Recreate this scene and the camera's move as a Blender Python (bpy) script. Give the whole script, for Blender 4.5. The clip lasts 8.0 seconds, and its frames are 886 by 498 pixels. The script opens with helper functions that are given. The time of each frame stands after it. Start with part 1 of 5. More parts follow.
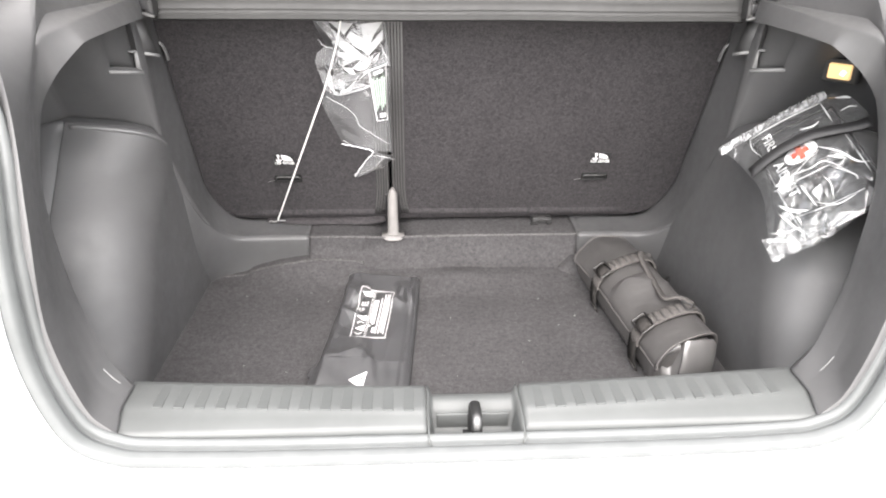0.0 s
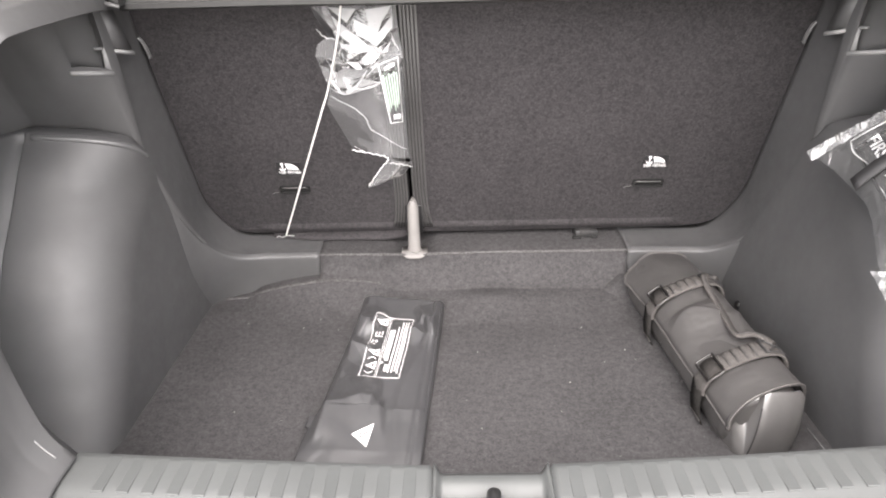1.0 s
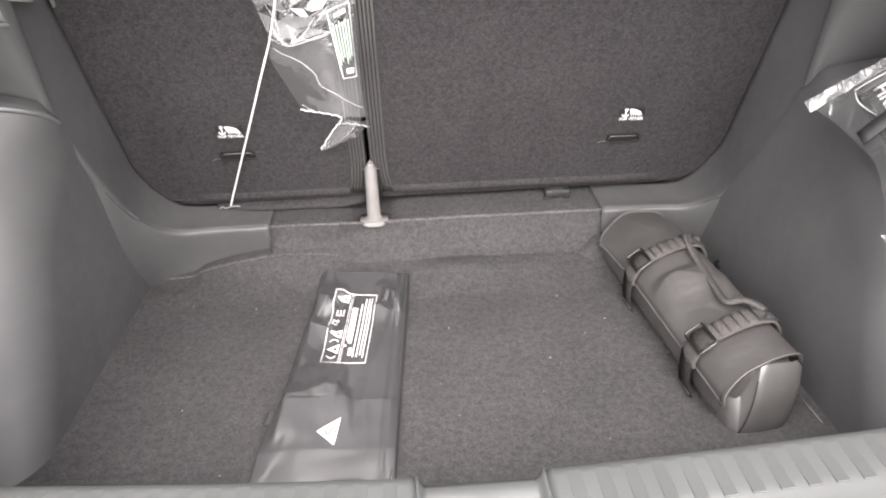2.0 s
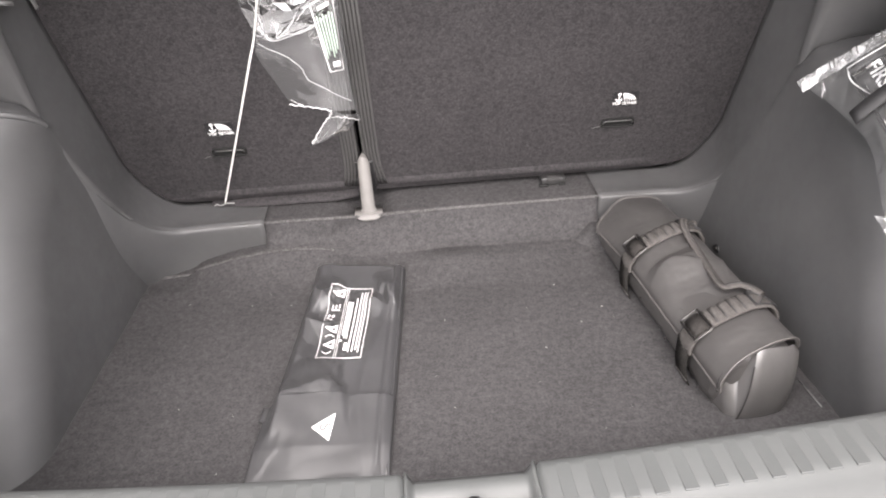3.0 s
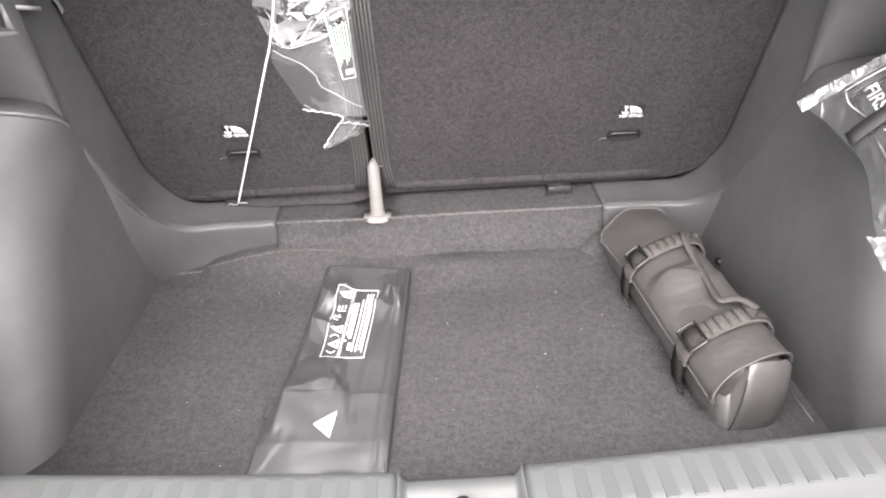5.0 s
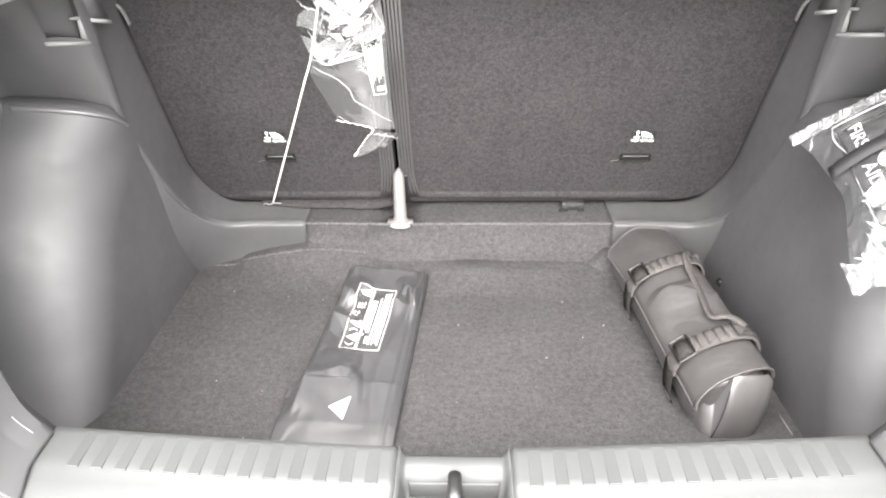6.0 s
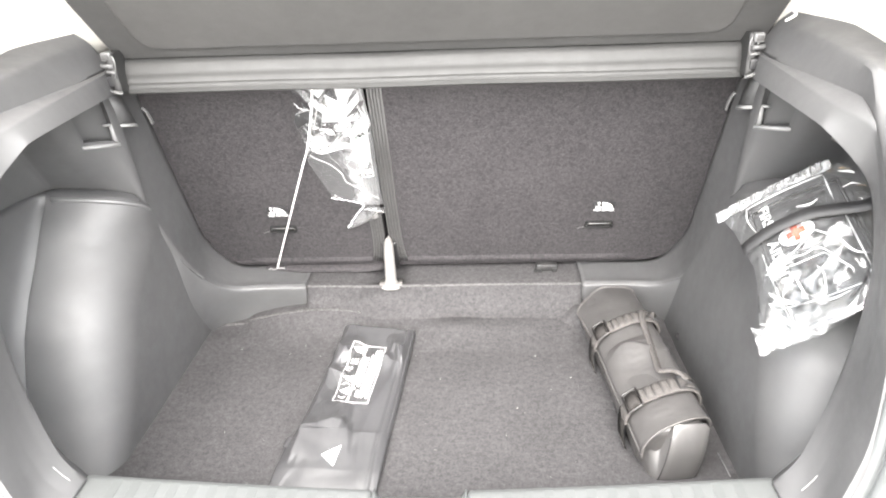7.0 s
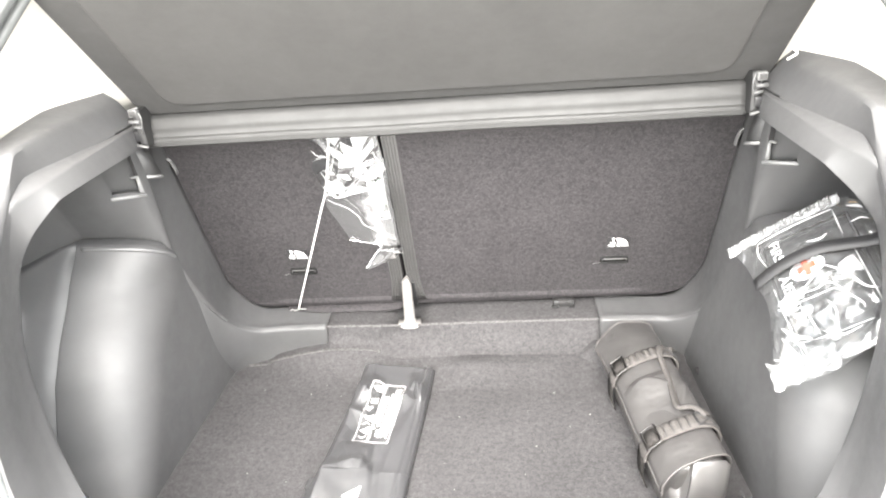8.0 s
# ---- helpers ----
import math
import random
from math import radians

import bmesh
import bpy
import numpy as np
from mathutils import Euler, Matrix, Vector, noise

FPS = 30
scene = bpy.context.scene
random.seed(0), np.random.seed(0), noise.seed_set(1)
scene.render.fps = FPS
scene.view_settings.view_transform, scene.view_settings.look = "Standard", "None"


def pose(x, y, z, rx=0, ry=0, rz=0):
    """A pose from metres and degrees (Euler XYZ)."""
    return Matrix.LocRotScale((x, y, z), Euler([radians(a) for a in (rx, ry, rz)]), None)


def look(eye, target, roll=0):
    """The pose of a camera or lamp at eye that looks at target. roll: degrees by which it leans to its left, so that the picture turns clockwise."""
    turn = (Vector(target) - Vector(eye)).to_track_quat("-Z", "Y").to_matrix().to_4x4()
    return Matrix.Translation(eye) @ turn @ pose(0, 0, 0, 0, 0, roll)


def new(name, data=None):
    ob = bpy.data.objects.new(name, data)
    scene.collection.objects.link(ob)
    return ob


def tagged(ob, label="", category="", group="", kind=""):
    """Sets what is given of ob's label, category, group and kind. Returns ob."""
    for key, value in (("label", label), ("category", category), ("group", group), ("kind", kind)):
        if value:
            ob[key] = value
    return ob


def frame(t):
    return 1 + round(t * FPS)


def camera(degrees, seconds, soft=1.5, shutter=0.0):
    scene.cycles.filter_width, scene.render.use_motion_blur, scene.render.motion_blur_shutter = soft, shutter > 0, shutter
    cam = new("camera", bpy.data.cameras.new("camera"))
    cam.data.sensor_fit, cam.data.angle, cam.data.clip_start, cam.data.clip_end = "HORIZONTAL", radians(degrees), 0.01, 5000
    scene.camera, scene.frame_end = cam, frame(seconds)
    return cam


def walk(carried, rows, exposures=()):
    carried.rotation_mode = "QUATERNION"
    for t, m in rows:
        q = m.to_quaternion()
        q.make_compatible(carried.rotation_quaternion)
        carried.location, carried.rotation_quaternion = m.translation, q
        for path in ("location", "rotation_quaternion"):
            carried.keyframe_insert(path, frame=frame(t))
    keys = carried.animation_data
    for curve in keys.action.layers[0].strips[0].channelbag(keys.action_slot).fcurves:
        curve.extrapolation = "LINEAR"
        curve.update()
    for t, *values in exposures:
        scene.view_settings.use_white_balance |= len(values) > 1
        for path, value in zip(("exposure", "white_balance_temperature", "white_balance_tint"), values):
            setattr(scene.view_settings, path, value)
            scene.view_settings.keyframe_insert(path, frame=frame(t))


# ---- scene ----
cam = camera(68.2, 8.0, soft=2.0)
PATH = [
    (0, (-0.083, 0.036, 1.373), (0.02, 1.836, 0.508), 0.7),
    (0.5, (-0.018, 0.124, 1.344), (-0.052, 1.93, 0.484), -0.7),
    (1, (-0.034, 0.232, 1.335), (-0.074, 2.027, 0.454), -1.5),
    (1.5, (-0.071, 0.327, 1.327), (0.009, 2.08, 0.367), -0.8),
    (1.7, (-0.066, 0.334, 1.315), (0.025, 2.072, 0.329), -1.0),
    (2.8, (-0.033, 0.346, 1.316), (0.064, 2.045, 0.264), -2.8),
    (3, (-0.029, 0.345, 1.316), (0.04, 2.048, 0.27), -3.5),
    (3.5, (-0.028, 0.34, 1.318), (0.055, 2.029, 0.249), -2.4),
    (4, (-0.027, 0.341, 1.319), (0.084, 2.032, 0.257), -2.0),
    (4.5, (-0.024, 0.335, 1.322), (0.06, 2.036, 0.274), -2.4),
    (5.8, (0.004, 0.275, 1.364), (-0.056, 1.986, 0.329), -1.5),
    (6, (0.008, 0.248, 1.372), (-0.05, 1.972, 0.36), -0.8),
    (6.5, (0.045, 0.175, 1.433), (-0.034, 1.922, 0.463), -2.2),
    (7, (0.079, 0.142, 1.487), (-0.024, 1.922, 0.58), -2.3),
    (7.5, (0.091, 0.122, 1.498), (-0.065, 1.915, 0.626), -2.9),
    (8, (0.099, 0.129, 1.509), (-0.077, 1.947, 0.695), -4.5),
]
# stops by which the camera's own exposure drifts
EXPOSURE = [(0.0, 2.98, 6700, 12), (0.5, 2.94, 6750, 12), (1.0, 2.86, 6800, 14), (1.6, 2.87, 6800, 15), (3.5, 2.74, 6800, 15), (4.0, 2.74, 6750, 16), (4.5, 2.98, 6650, 18), (5.3, 3.2, 6750, 13), (6.0, 3.5, 6700, 12), (6.5, 3.72, 6650, 11), (7.0, 3.84, 6700, 10), (8.0, 3.95, 6750, 9)]
walk(cam, [(t, look(eye, target, roll)) for t, eye, target, roll in PATH], EXPOSURE)

# ---- daylight: bright overcast, from behind the car ----
world = bpy.data.worlds.new("overcast_sky")
world.use_nodes = True
scene.world = world
wn, wl = world.node_tree.nodes, world.node_tree.links
sky = wn.new("ShaderNodeTexSky")
sky.sky_type = "NISHITA"
sky.sun_disc = False
sky.sun_elevation = radians(48)
sky.sun_rotation = radians(182)
sky.air_density, sky.dust_density, sky.ozone_density = 1.0, 2.0, 1.0
cloud = wn.new("ShaderNodeHueSaturation")
cloud.inputs["Saturation"].default_value = 0.25
wl.new(sky.outputs[0], cloud.inputs["Color"])
wl.new(cloud.outputs[0], wn["Background"].inputs[0])
wn["Background"].inputs[1].default_value = 0.11
sun = new("sun", bpy.data.lights.new("sun", "SUN"))
sun.data.energy, sun.data.angle, sun.data.color = 1.75, radians(90), (1.0, 0.98, 0.96)
sun.matrix_world = look((-0.12, -2.35, 4.4), (0.0, 0.9, 0.8))


# ---- materials ----
def shader(name):
    m = bpy.data.materials.new(name)
    m.use_nodes = True
    t = m.node_tree
    return m, t.nodes, t.links, t.nodes["Principled BSDF"]


def coords(n, l, scale=(1, 1, 1)):
    tc, mp = n.new("ShaderNodeTexCoord"), n.new("ShaderNodeMapping")
    mp.inputs["Scale"].default_value = scale
    l.new(tc.outputs["Object"], mp.inputs["Vector"])
    return mp.outputs[0]


def noise_tex(n, l, vec, scale, detail=3.0, rough=0.55):
    t = n.new("ShaderNodeTexNoise")
    t.inputs["Scale"].default_value, t.inputs["Detail"].default_value, t.inputs["Roughness"].default_value = scale, detail, rough
    l.new(vec, t.inputs["Vector"])
    return t.outputs[0]


def ramp(n, l, fac, stops):
    r = n.new("ShaderNodeValToRGB")
    e = r.color_ramp.elements
    e[0].position, e[0].color = stops[0][0], (*stops[0][1], 1)
    e[1].position, e[1].color = stops[-1][0], (*stops[-1][1], 1)
    for p, c in stops[1:-1]:
        x = e.new(p)
        x.color = (*c, 1)
    l.new(fac, r.inputs[0])
    return r.outputs[0]


def mixc(n, l, fac, a, b, mode="MIX"):
    m = n.new("ShaderNodeMix")
    m.data_type, m.blend_type = "RGBA", mode
    for key, v in ((0, fac), (6, a), (7, b)):
        if hasattr(v, "links"):
            l.new(v, m.inputs[key])
        else:
            m.inputs[key].default_value = v if key == 0 else (*v, 1)
    return m.outputs[2]


def bump(n, l, b, height, strength, distance, after=None):
    k = n.new("ShaderNodeBump")
    k.inputs["Strength"].default_value, k.inputs["Distance"].default_value = strength, distance
    l.new(height, k.inputs["Height"])
    if after is not None:
        l.new(after, k.inputs["Normal"])
    l.new(k.outputs[0], b.inputs["Normal"])
    return k.outputs[0]


def grained_plastic(name, colour, rough=0.5, grain=900.0, relief=0.25, gloss=0.5):
    m, n, l, b = shader(name)
    v = coords(n, l)
    big, fine = noise_tex(n, l, v, 7.0, 4), noise_tex(n, l, v, grain, 2)
    dark = tuple(c * 0.88 for c in colour)
    light = tuple(min(1, c * 1.10) for c in colour)
    l.new(ramp(n, l, big, [(0.3, dark), (0.7, light)]), b.inputs["Base Color"])
    scuff = noise_tex(n, l, v, 38.0, 5, 0.7)
    l.new(ramp(n, l, scuff, [(0.35, (rough - 0.06,) * 3), (0.72, (rough + 0.08,) * 3)]), b.inputs["Roughness"])
    b.inputs["Specular IOR Level"].default_value = gloss
    bump(n, l, b, fine, relief, 0.0006)
    return m


def carpet_like(name, dark, light, scale=420.0, relief=0.45, stretch=(1, 1, 1)):
    m, n, l, b = shader(name)
    v = coords(n, l, stretch)
    fibre = noise_tex(n, l, v, scale, 5, 0.8)
    tuft = noise_tex(n, l, v, scale * 0.36, 4, 0.7)
    wide = noise_tex(n, l, v, 9.0, 4, 0.6)
    col = ramp(n, l, fibre, [(0.36, dark), (0.66, light)])
    col = mixc(n, l, 0.5, col, ramp(n, l, tuft, [(0.34, (0.62,) * 3), (0.66, (1.38,) * 3)]), "MULTIPLY")
    col = mixc(n, l, 0.6, col, ramp(n, l, wide, [(0.3, (0.86,) * 3), (0.7, (1.12,) * 3)]), "MULTIPLY")
    l.new(col, b.inputs["Base Color"])
    b.inputs["Roughness"].default_value = 0.95
    b.inputs["Specular IOR Level"].default_value = 0.05
    first = bump(n, l, b, tuft, 0.2, 0.002)
    bump(n, l, b, fibre, relief, 0.0012, first)
    return m


def plain(name, colour, rough=0.5, metal=0.0, bumpy=0.0, scale=300.0, coat=0.0):
    m, n, l, b = shader(name)
    v = coords(n, l)
    big = noise_tex(n, l, v, 30.0, 4)
    l.new(ramp(n, l, big, [(0.3, tuple(c * 0.9 for c in colour)), (0.7, tuple(min(1, c * 1.08) for c in colour))]), b.inputs["Base Color"])
    b.inputs["Roughness"].default_value, b.inputs["Metallic"].default_value = rough, metal
    b.inputs["Coat Weight"].default_value = coat
    if bumpy:
        bump(n, l, b, noise_tex(n, l, v, scale, 3), bumpy, 0.001)
    return m


def clear_film(name, milk=0.06, wrinkle=28.0, strength=0.9, tint=(0.96, 0.97, 0.98), shine=1.1, patches=0.0):
    """Thin clear film: lets light through, with a crinkled gloss and a trace of milkiness."""
    m, n, l, b = shader(name)
    v = coords(n, l)
    a, c = noise_tex(n, l, v, wrinkle, 5, 0.6), noise_tex(n, l, v, wrinkle * 4.2, 3, 0.5)
    k1, k2 = n.new("ShaderNodeBump"), n.new("ShaderNodeBump")
    k1.inputs["Strength"].default_value, k1.inputs["Distance"].default_value = strength, 0.012
    k2.inputs["Strength"].default_value, k2.inputs["Distance"].default_value = strength * 0.5, 0.002
    k2.inputs["Strength"].default_value = strength * (0.5 if wrinkle > 12 else 0.2)
    l.new(a, k1.inputs["Height"]), l.new(c, k2.inputs["Height"]), l.new(k1.outputs[0], k2.inputs["Normal"])
    clear, gloss, milky = n.new("ShaderNodeBsdfTransparent"), n.new("ShaderNodeBsdfGlossy"), n.new("ShaderNodeBsdfDiffuse")
    clear.inputs[0].default_value = (*tint, 1)
    gloss.inputs["Roughness"].default_value = 0.06
    milky.inputs[0].default_value = (0.85, 0.86, 0.87, 1)
    l.new(k2.outputs[0], gloss.inputs["Normal"])
    fres = n.new("ShaderNodeFresnel")
    fres.inputs[0].default_value = 1.5
    l.new(k2.outputs[0], fres.inputs["Normal"])
    gain = n.new("ShaderNodeMath")
    gain.operation, gain.use_clamp = "MULTIPLY_ADD", True
    l.new(fres.outputs[0], gain.inputs[0])
    gain.inputs[1].default_value, gain.inputs[2].default_value = shine, 0.005
    m1, m2 = n.new("ShaderNodeMixShader"), n.new("ShaderNodeMixShader")
    m1.inputs[0].default_value = milk
    if patches:
        blot = noise_tex(n, l, v, patches, 2, 0.4)
        l.new(ramp(n, l, blot, [(0.42, (milk * 0.45,) * 3), (0.60, (milk,) * 3)]), m1.inputs[0])
    l.new(clear.outputs[0], m1.inputs[1]), l.new(milky.outputs[0], m1.inputs[2])
    l.new(gain.outputs[0], m2.inputs[0]), l.new(m1.outputs[0], m2.inputs[1]), l.new(gloss.outputs[0], m2.inputs[2])
    l.new(m2.outputs[0], n["Material Output"].inputs[0])
    return m


TRIM = grained_plastic("grained_grey_plastic", (0.067, 0.067, 0.068), 0.54, 900.0, 0.20, 0.80)
# paler than TRIM: the highlight along the rounded rims is put into this colour
BEAD = grained_plastic("lit_trim_rim", (0.098, 0.098, 0.099), 0.42, 900.0, 0.15, 1.0)
SILL = grained_plastic("sill_plastic", (0.0685, 0.0720, 0.0712), 0.58)
SILLRIB = grained_plastic("sill_rib_plastic", (0.0622, 0.0657, 0.0650), 0.56)
TRAY = grained_plastic("tray_fibre", (0.045, 0.0442, 0.043), 0.85, 500.0, 0.5)
TRAYRIM = grained_plastic("tray_rim", (0.043, 0.0425, 0.042), 0.75)
TRAYBAR = grained_plastic("tray_bar", (0.0275, 0.0275, 0.027), 0.62)
CREAM = grained_plastic("cream_plastic", (0.62, 0.60, 0.55), 0.6)
CARPET = carpet_like("floor_carpet", (0.0385, 0.0374, 0.0382), (0.0725, 0.0705, 0.0720), 300.0, 0.36)
SEATCARPET = carpet_like("seat_back_carpet", (0.0262, 0.0246, 0.0257), (0.0528, 0.0498, 0.0517), 320.0, 0.40)
# paler carpet: light caught by the step's rubbed edge is painted in
EDGELIGHT = carpet_like("rubbed_lit_carpet_edge", (0.050, 0.0485, 0.0485), (0.125, 0.121, 0.121), 300.0)
FLUFF = carpet_like("fluffed_carpet", (0.044, 0.0428, 0.0428), (0.105, 0.102, 0.102), 260.0, 0.5)
RUBBER = plain("seal_rubber", (0.085, 0.09, 0.09), 0.6)
HINGEDARK = plain("hinge_black", (0.022, 0.022, 0.022), 0.5)
# near black, so that flat parts look like deep, shaded hollows
PIT = plain("slot_black", (0.006, 0.006, 0.006), 0.85)
MATTE = plain("matte_black", (0.030, 0.029, 0.029), 0.8)
BLACK = plain("black_plastic", (0.018, 0.018, 0.019), 0.4)
GREYPART = plain("light_grey_plastic", (0.185, 0.178, 0.172), 0.5)
DARKMETAL = plain("dark_metal", (0.12, 0.116, 0.113), 0.42, 1.0)
PAINT = plain("white_paint", (0.80, 0.81, 0.81), 0.25, 0.0, 0, 300, 0.6)
WHITE = plain("white_print", (0.82, 0.82, 0.82), 0.5)
CORD = plain("white_cord", (0.78, 0.77, 0.75), 0.7, 0, 0.8, 900)
NYLON = plain("glossy_nylon", (0.043, 0.043, 0.045), 0.42, 0, 0.05, 26)
LEATHER = plain("leatherette", (0.059, 0.0565, 0.0555), 0.41, 0, 0.08, 420)
for hide, ior, crumple, strength in ((LEATHER, 2.0, 40.0, 0.12), (NYLON, 2.1, 30.0, 0.08)):
    nodes, links = hide.node_tree.nodes, hide.node_tree.links
    skin = nodes["Principled BSDF"]
    skin.inputs["IOR"].default_value = ior
    # soft crumples over the fine grain
    creases = noise_tex(nodes, links, coords(nodes, links, (1.0, 0.6, 1.0)), crumple, 2, 0.45)
    bump(nodes, links, skin, creases, strength, 0.007, skin.inputs["Normal"].links[0].from_socket)
WEB = carpet_like("webbing", (0.056, 0.0525, 0.0505), (0.114, 0.107, 0.102), 500, 0.8, (1, 3, 1))
FILM = clear_film("clear_film", 0.10, 9.0, 0.25, (0.96, 0.97, 0.985), 0.6)
KITFILM = clear_film("kit_film", 0.065, 18.0, 0.10, (0.97, 0.98, 0.985), 2.0)
LINKBAR = plain("steel_bar", (0.17, 0.17, 0.168), 0.35, 1.0)
STRIP = grained_plastic("edge_strip_plastic", (0.056, 0.055, 0.0545), 0.5)
POUCH = plain("black_pouch", (0.016, 0.016, 0.018), 0.4, 0, 0.3, 200)
RED = plain("red_print", (0.66, 0.085, 0.03), 0.5)
CONCRETE = grained_plastic("concrete", (0.36, 0.35, 0.33), 0.9, 60, 0.4)
GREENINK = plain("green_print", (0.55, 0.68, 0.58), 0.5)


# ---- mesh helpers ----
def thing(name, at, label, category, group="", kind=""):
    ob = new(name)
    ob.empty_display_size = 0.05
    ob.location = at
    return tagged(ob, label, category, group, kind)


def origin(ob):
    p = Vector((0, 0, 0))
    while ob is not None:
        p += ob.location
        ob = ob.parent
    return p


def part(name, bm, material, parent=None, label="", smooth=True):
    me = bpy.data.meshes.new(name)
    bm.normal_update()
    bm.to_mesh(me)
    bm.free()
    if parent is not None:
        me.transform(Matrix.Translation(-origin(parent)))
    me.polygons.foreach_set("use_smooth", [smooth and len(p.vertices) < 5 for p in me.polygons])
    me.materials.append(material)
    ob = new(name, me)
    if parent is not None:
        ob.parent = parent
    return tagged(ob, label)


def creased(ob, degrees=40):
    """Keeps the edges sharper than this sharp under smooth shading."""
    bm = bmesh.new()
    bm.from_mesh(ob.data)
    for e in bm.edges:
        if len(e.link_faces) == 2 and e.calc_face_angle(0) > radians(degrees):
            e.smooth = False
    bm.to_mesh(ob.data)
    bm.free()
    return ob


def thick(ob, metres, offset=-1.0):
    mod = ob.modifiers.new("thickness", "SOLIDIFY")
    mod.thickness, mod.offset = metres, offset
    return ob


def spline(pts, count):
    """Points along a smooth curve through pts, even in the index."""
    p = [Vector(q) for q in pts]
    p = [p[0] * 2 - p[1]] + p + [p[-1] * 2 - p[-2]]
    out = []
    for k in range(count):
        u = k / (count - 1) * (len(p) - 3)
        i = min(int(u), len(p) - 4)
        t = u - i
        a, b, c, d = p[i:i + 4]
        out.append(0.5 * (2 * b + (c - a) * t + (2 * a - 5 * b + 4 * c - d) * t * t + (3 * b - a - 3 * c + d) * t ** 3))
    return out


def grid(rows, flip=False, closed=False, cap=False):
    """A sheet over rows of points, all of one length."""
    bm = bmesh.new()
    vs = [[bm.verts.new(p) for p in r] for r in rows]
    n = len(rows[0])
    for a, b in zip(vs, vs[1:]):
        for i in range(n if closed else n - 1):
            j = (i + 1) % n
            f = (a[i], a[j], b[j], b[i])
            bm.faces.new(f[::-1] if flip else f)
    if cap:
        bm.faces.new(vs[0][::-1] if not flip else vs[0])
        bm.faces.new(vs[-1] if not flip else vs[-1][::-1])
    return bm


def box(lo, hi, bevel=0.0, segments=2):
    bm = bmesh.new()
    bmesh.ops.create_cube(bm, size=1)
    lo, hi = Vector(lo), Vector(hi)
    for v in bm.verts:
        v.co = Vector([(lo[i] + hi[i]) / 2 + v.co[i] * (hi[i] - lo[i]) for i in range(3)])
    if bevel:
        bmesh.ops.bevel(bm, geom=bm.edges[:], offset=bevel, segments=segments, affect="EDGES", profile=0.5)
    return bm


def tube(pts, radius, sides=8, flat=1.0, up=(0, 0, 1)):
    """A tube along pts; flat squeezes it across up."""
    rows = []
    pts = [Vector(p) for p in pts]
    for i, p in enumerate(pts):
        d = (pts[min(i + 1, len(pts) - 1)] - pts[max(i - 1, 0)]).normalized()
        a = d.cross(Vector(up))
        a = (a if a.length > 1e-4 else d.cross(Vector((1, 0, 0.1)))).normalized()
        b = a.cross(d)
        rows.append([p + a * radius * math.cos(2 * math.pi * k / sides) + b * radius * flat * math.sin(2 * math.pi * k / sides) for k in range(sides)])
    return grid(rows, closed=True, cap=True)


def ribbon(pts, across, width, depth):
    """A flat band of that width and depth along pts; across: the way of its width."""
    pts = [Vector(p) for p in pts]
    w = Vector(across).normalized() * width / 2
    rows = []
    for i, p in enumerate(pts):
        d = pts[min(i + 1, len(pts) - 1)] - pts[max(i - 1, 0)]
        h = d.cross(w).normalized() * depth
        rows.append([p - w, p + w, p + w + h, p - w + h])
    return grid(rows, closed=True, cap=True)


def slab(outline, depth, frame_of, bevel=0.01, steps=3):
    """A plate with a rounded rim: outline in (u, v), frame_of(u, v, w) to the world, w out of its face."""
    n = len(outline)
    pts = [Vector((*p, 0)) for p in outline]

    def inset(d):
        res = []
        for i in range(n):
            a, b, c = pts[i - 1], pts[i], pts[(i + 1) % n]
            e1, e2 = (b - a), (c - b)
            n1, n2 = Vector((-e1.y, e1.x, 0)).normalized(), Vector((-e2.y, e2.x, 0)).normalized()
            m = (n1 + n2)
            m = m.normalized() / max(0.4, m.normalized().dot(n1)) if m.length > 1e-6 else n1
            res.append(b + m * d)
        return res
    rows = [[frame_of(p.x, p.y, -depth) for p in pts]]
    for k in range(steps + 1):
        a = math.pi / 2 * k / steps
        rows.append([frame_of(p.x, p.y, -bevel + bevel * math.sin(a)) for p in inset(bevel * (1 - math.cos(a)))])
    return grid(rows, closed=True, cap=True)


def rounded(corners, radii, steps=6):
    """A closed outline through corners, counter-clockwise, each rounded."""
    out = []
    n = len(corners)
    for i in range(n):
        a, b, c = (Vector(corners[(i + k) % n]) for k in (-1, 0, 1))
        r = radii[i] if hasattr(radii, "__len__") else radii
        if r <= 0:
            out.append(b)
            continue
        d1, d2 = (a - b).normalized(), (c - b).normalized()
        s, e = b + d1 * r, b + d2 * r
        for k in range(steps + 1):
            t = k / steps
            out.append((1 - t) ** 2 * s + 2 * t * (1 - t) * b + t * t * e)
    return [(p.x, p.y) for p in out]


def lettering(name, text, size, place, material, parent, label=""):
    """Flat words in the built-in font; place: the pose of their middle, x along them and z out of the face."""
    cu = bpy.data.curves.new(name, "FONT")
    cu.body, cu.size, cu.align_x, cu.align_y, cu.extrude = text, size, "CENTER", "CENTER", 0.0002
    cu.offset = size * 0.016
    tmp = new(name, cu)
    bpy.context.view_layer.update()
    me = bpy.data.meshes.new_from_object(tmp.evaluated_get(bpy.context.evaluated_depsgraph_get()))
    bpy.data.objects.remove(tmp)
    me.transform(place)
    bm = bmesh.new()
    bm.from_mesh(me)
    bpy.data.meshes.remove(me)
    return part(name, bm, material, parent, label, smooth=False)


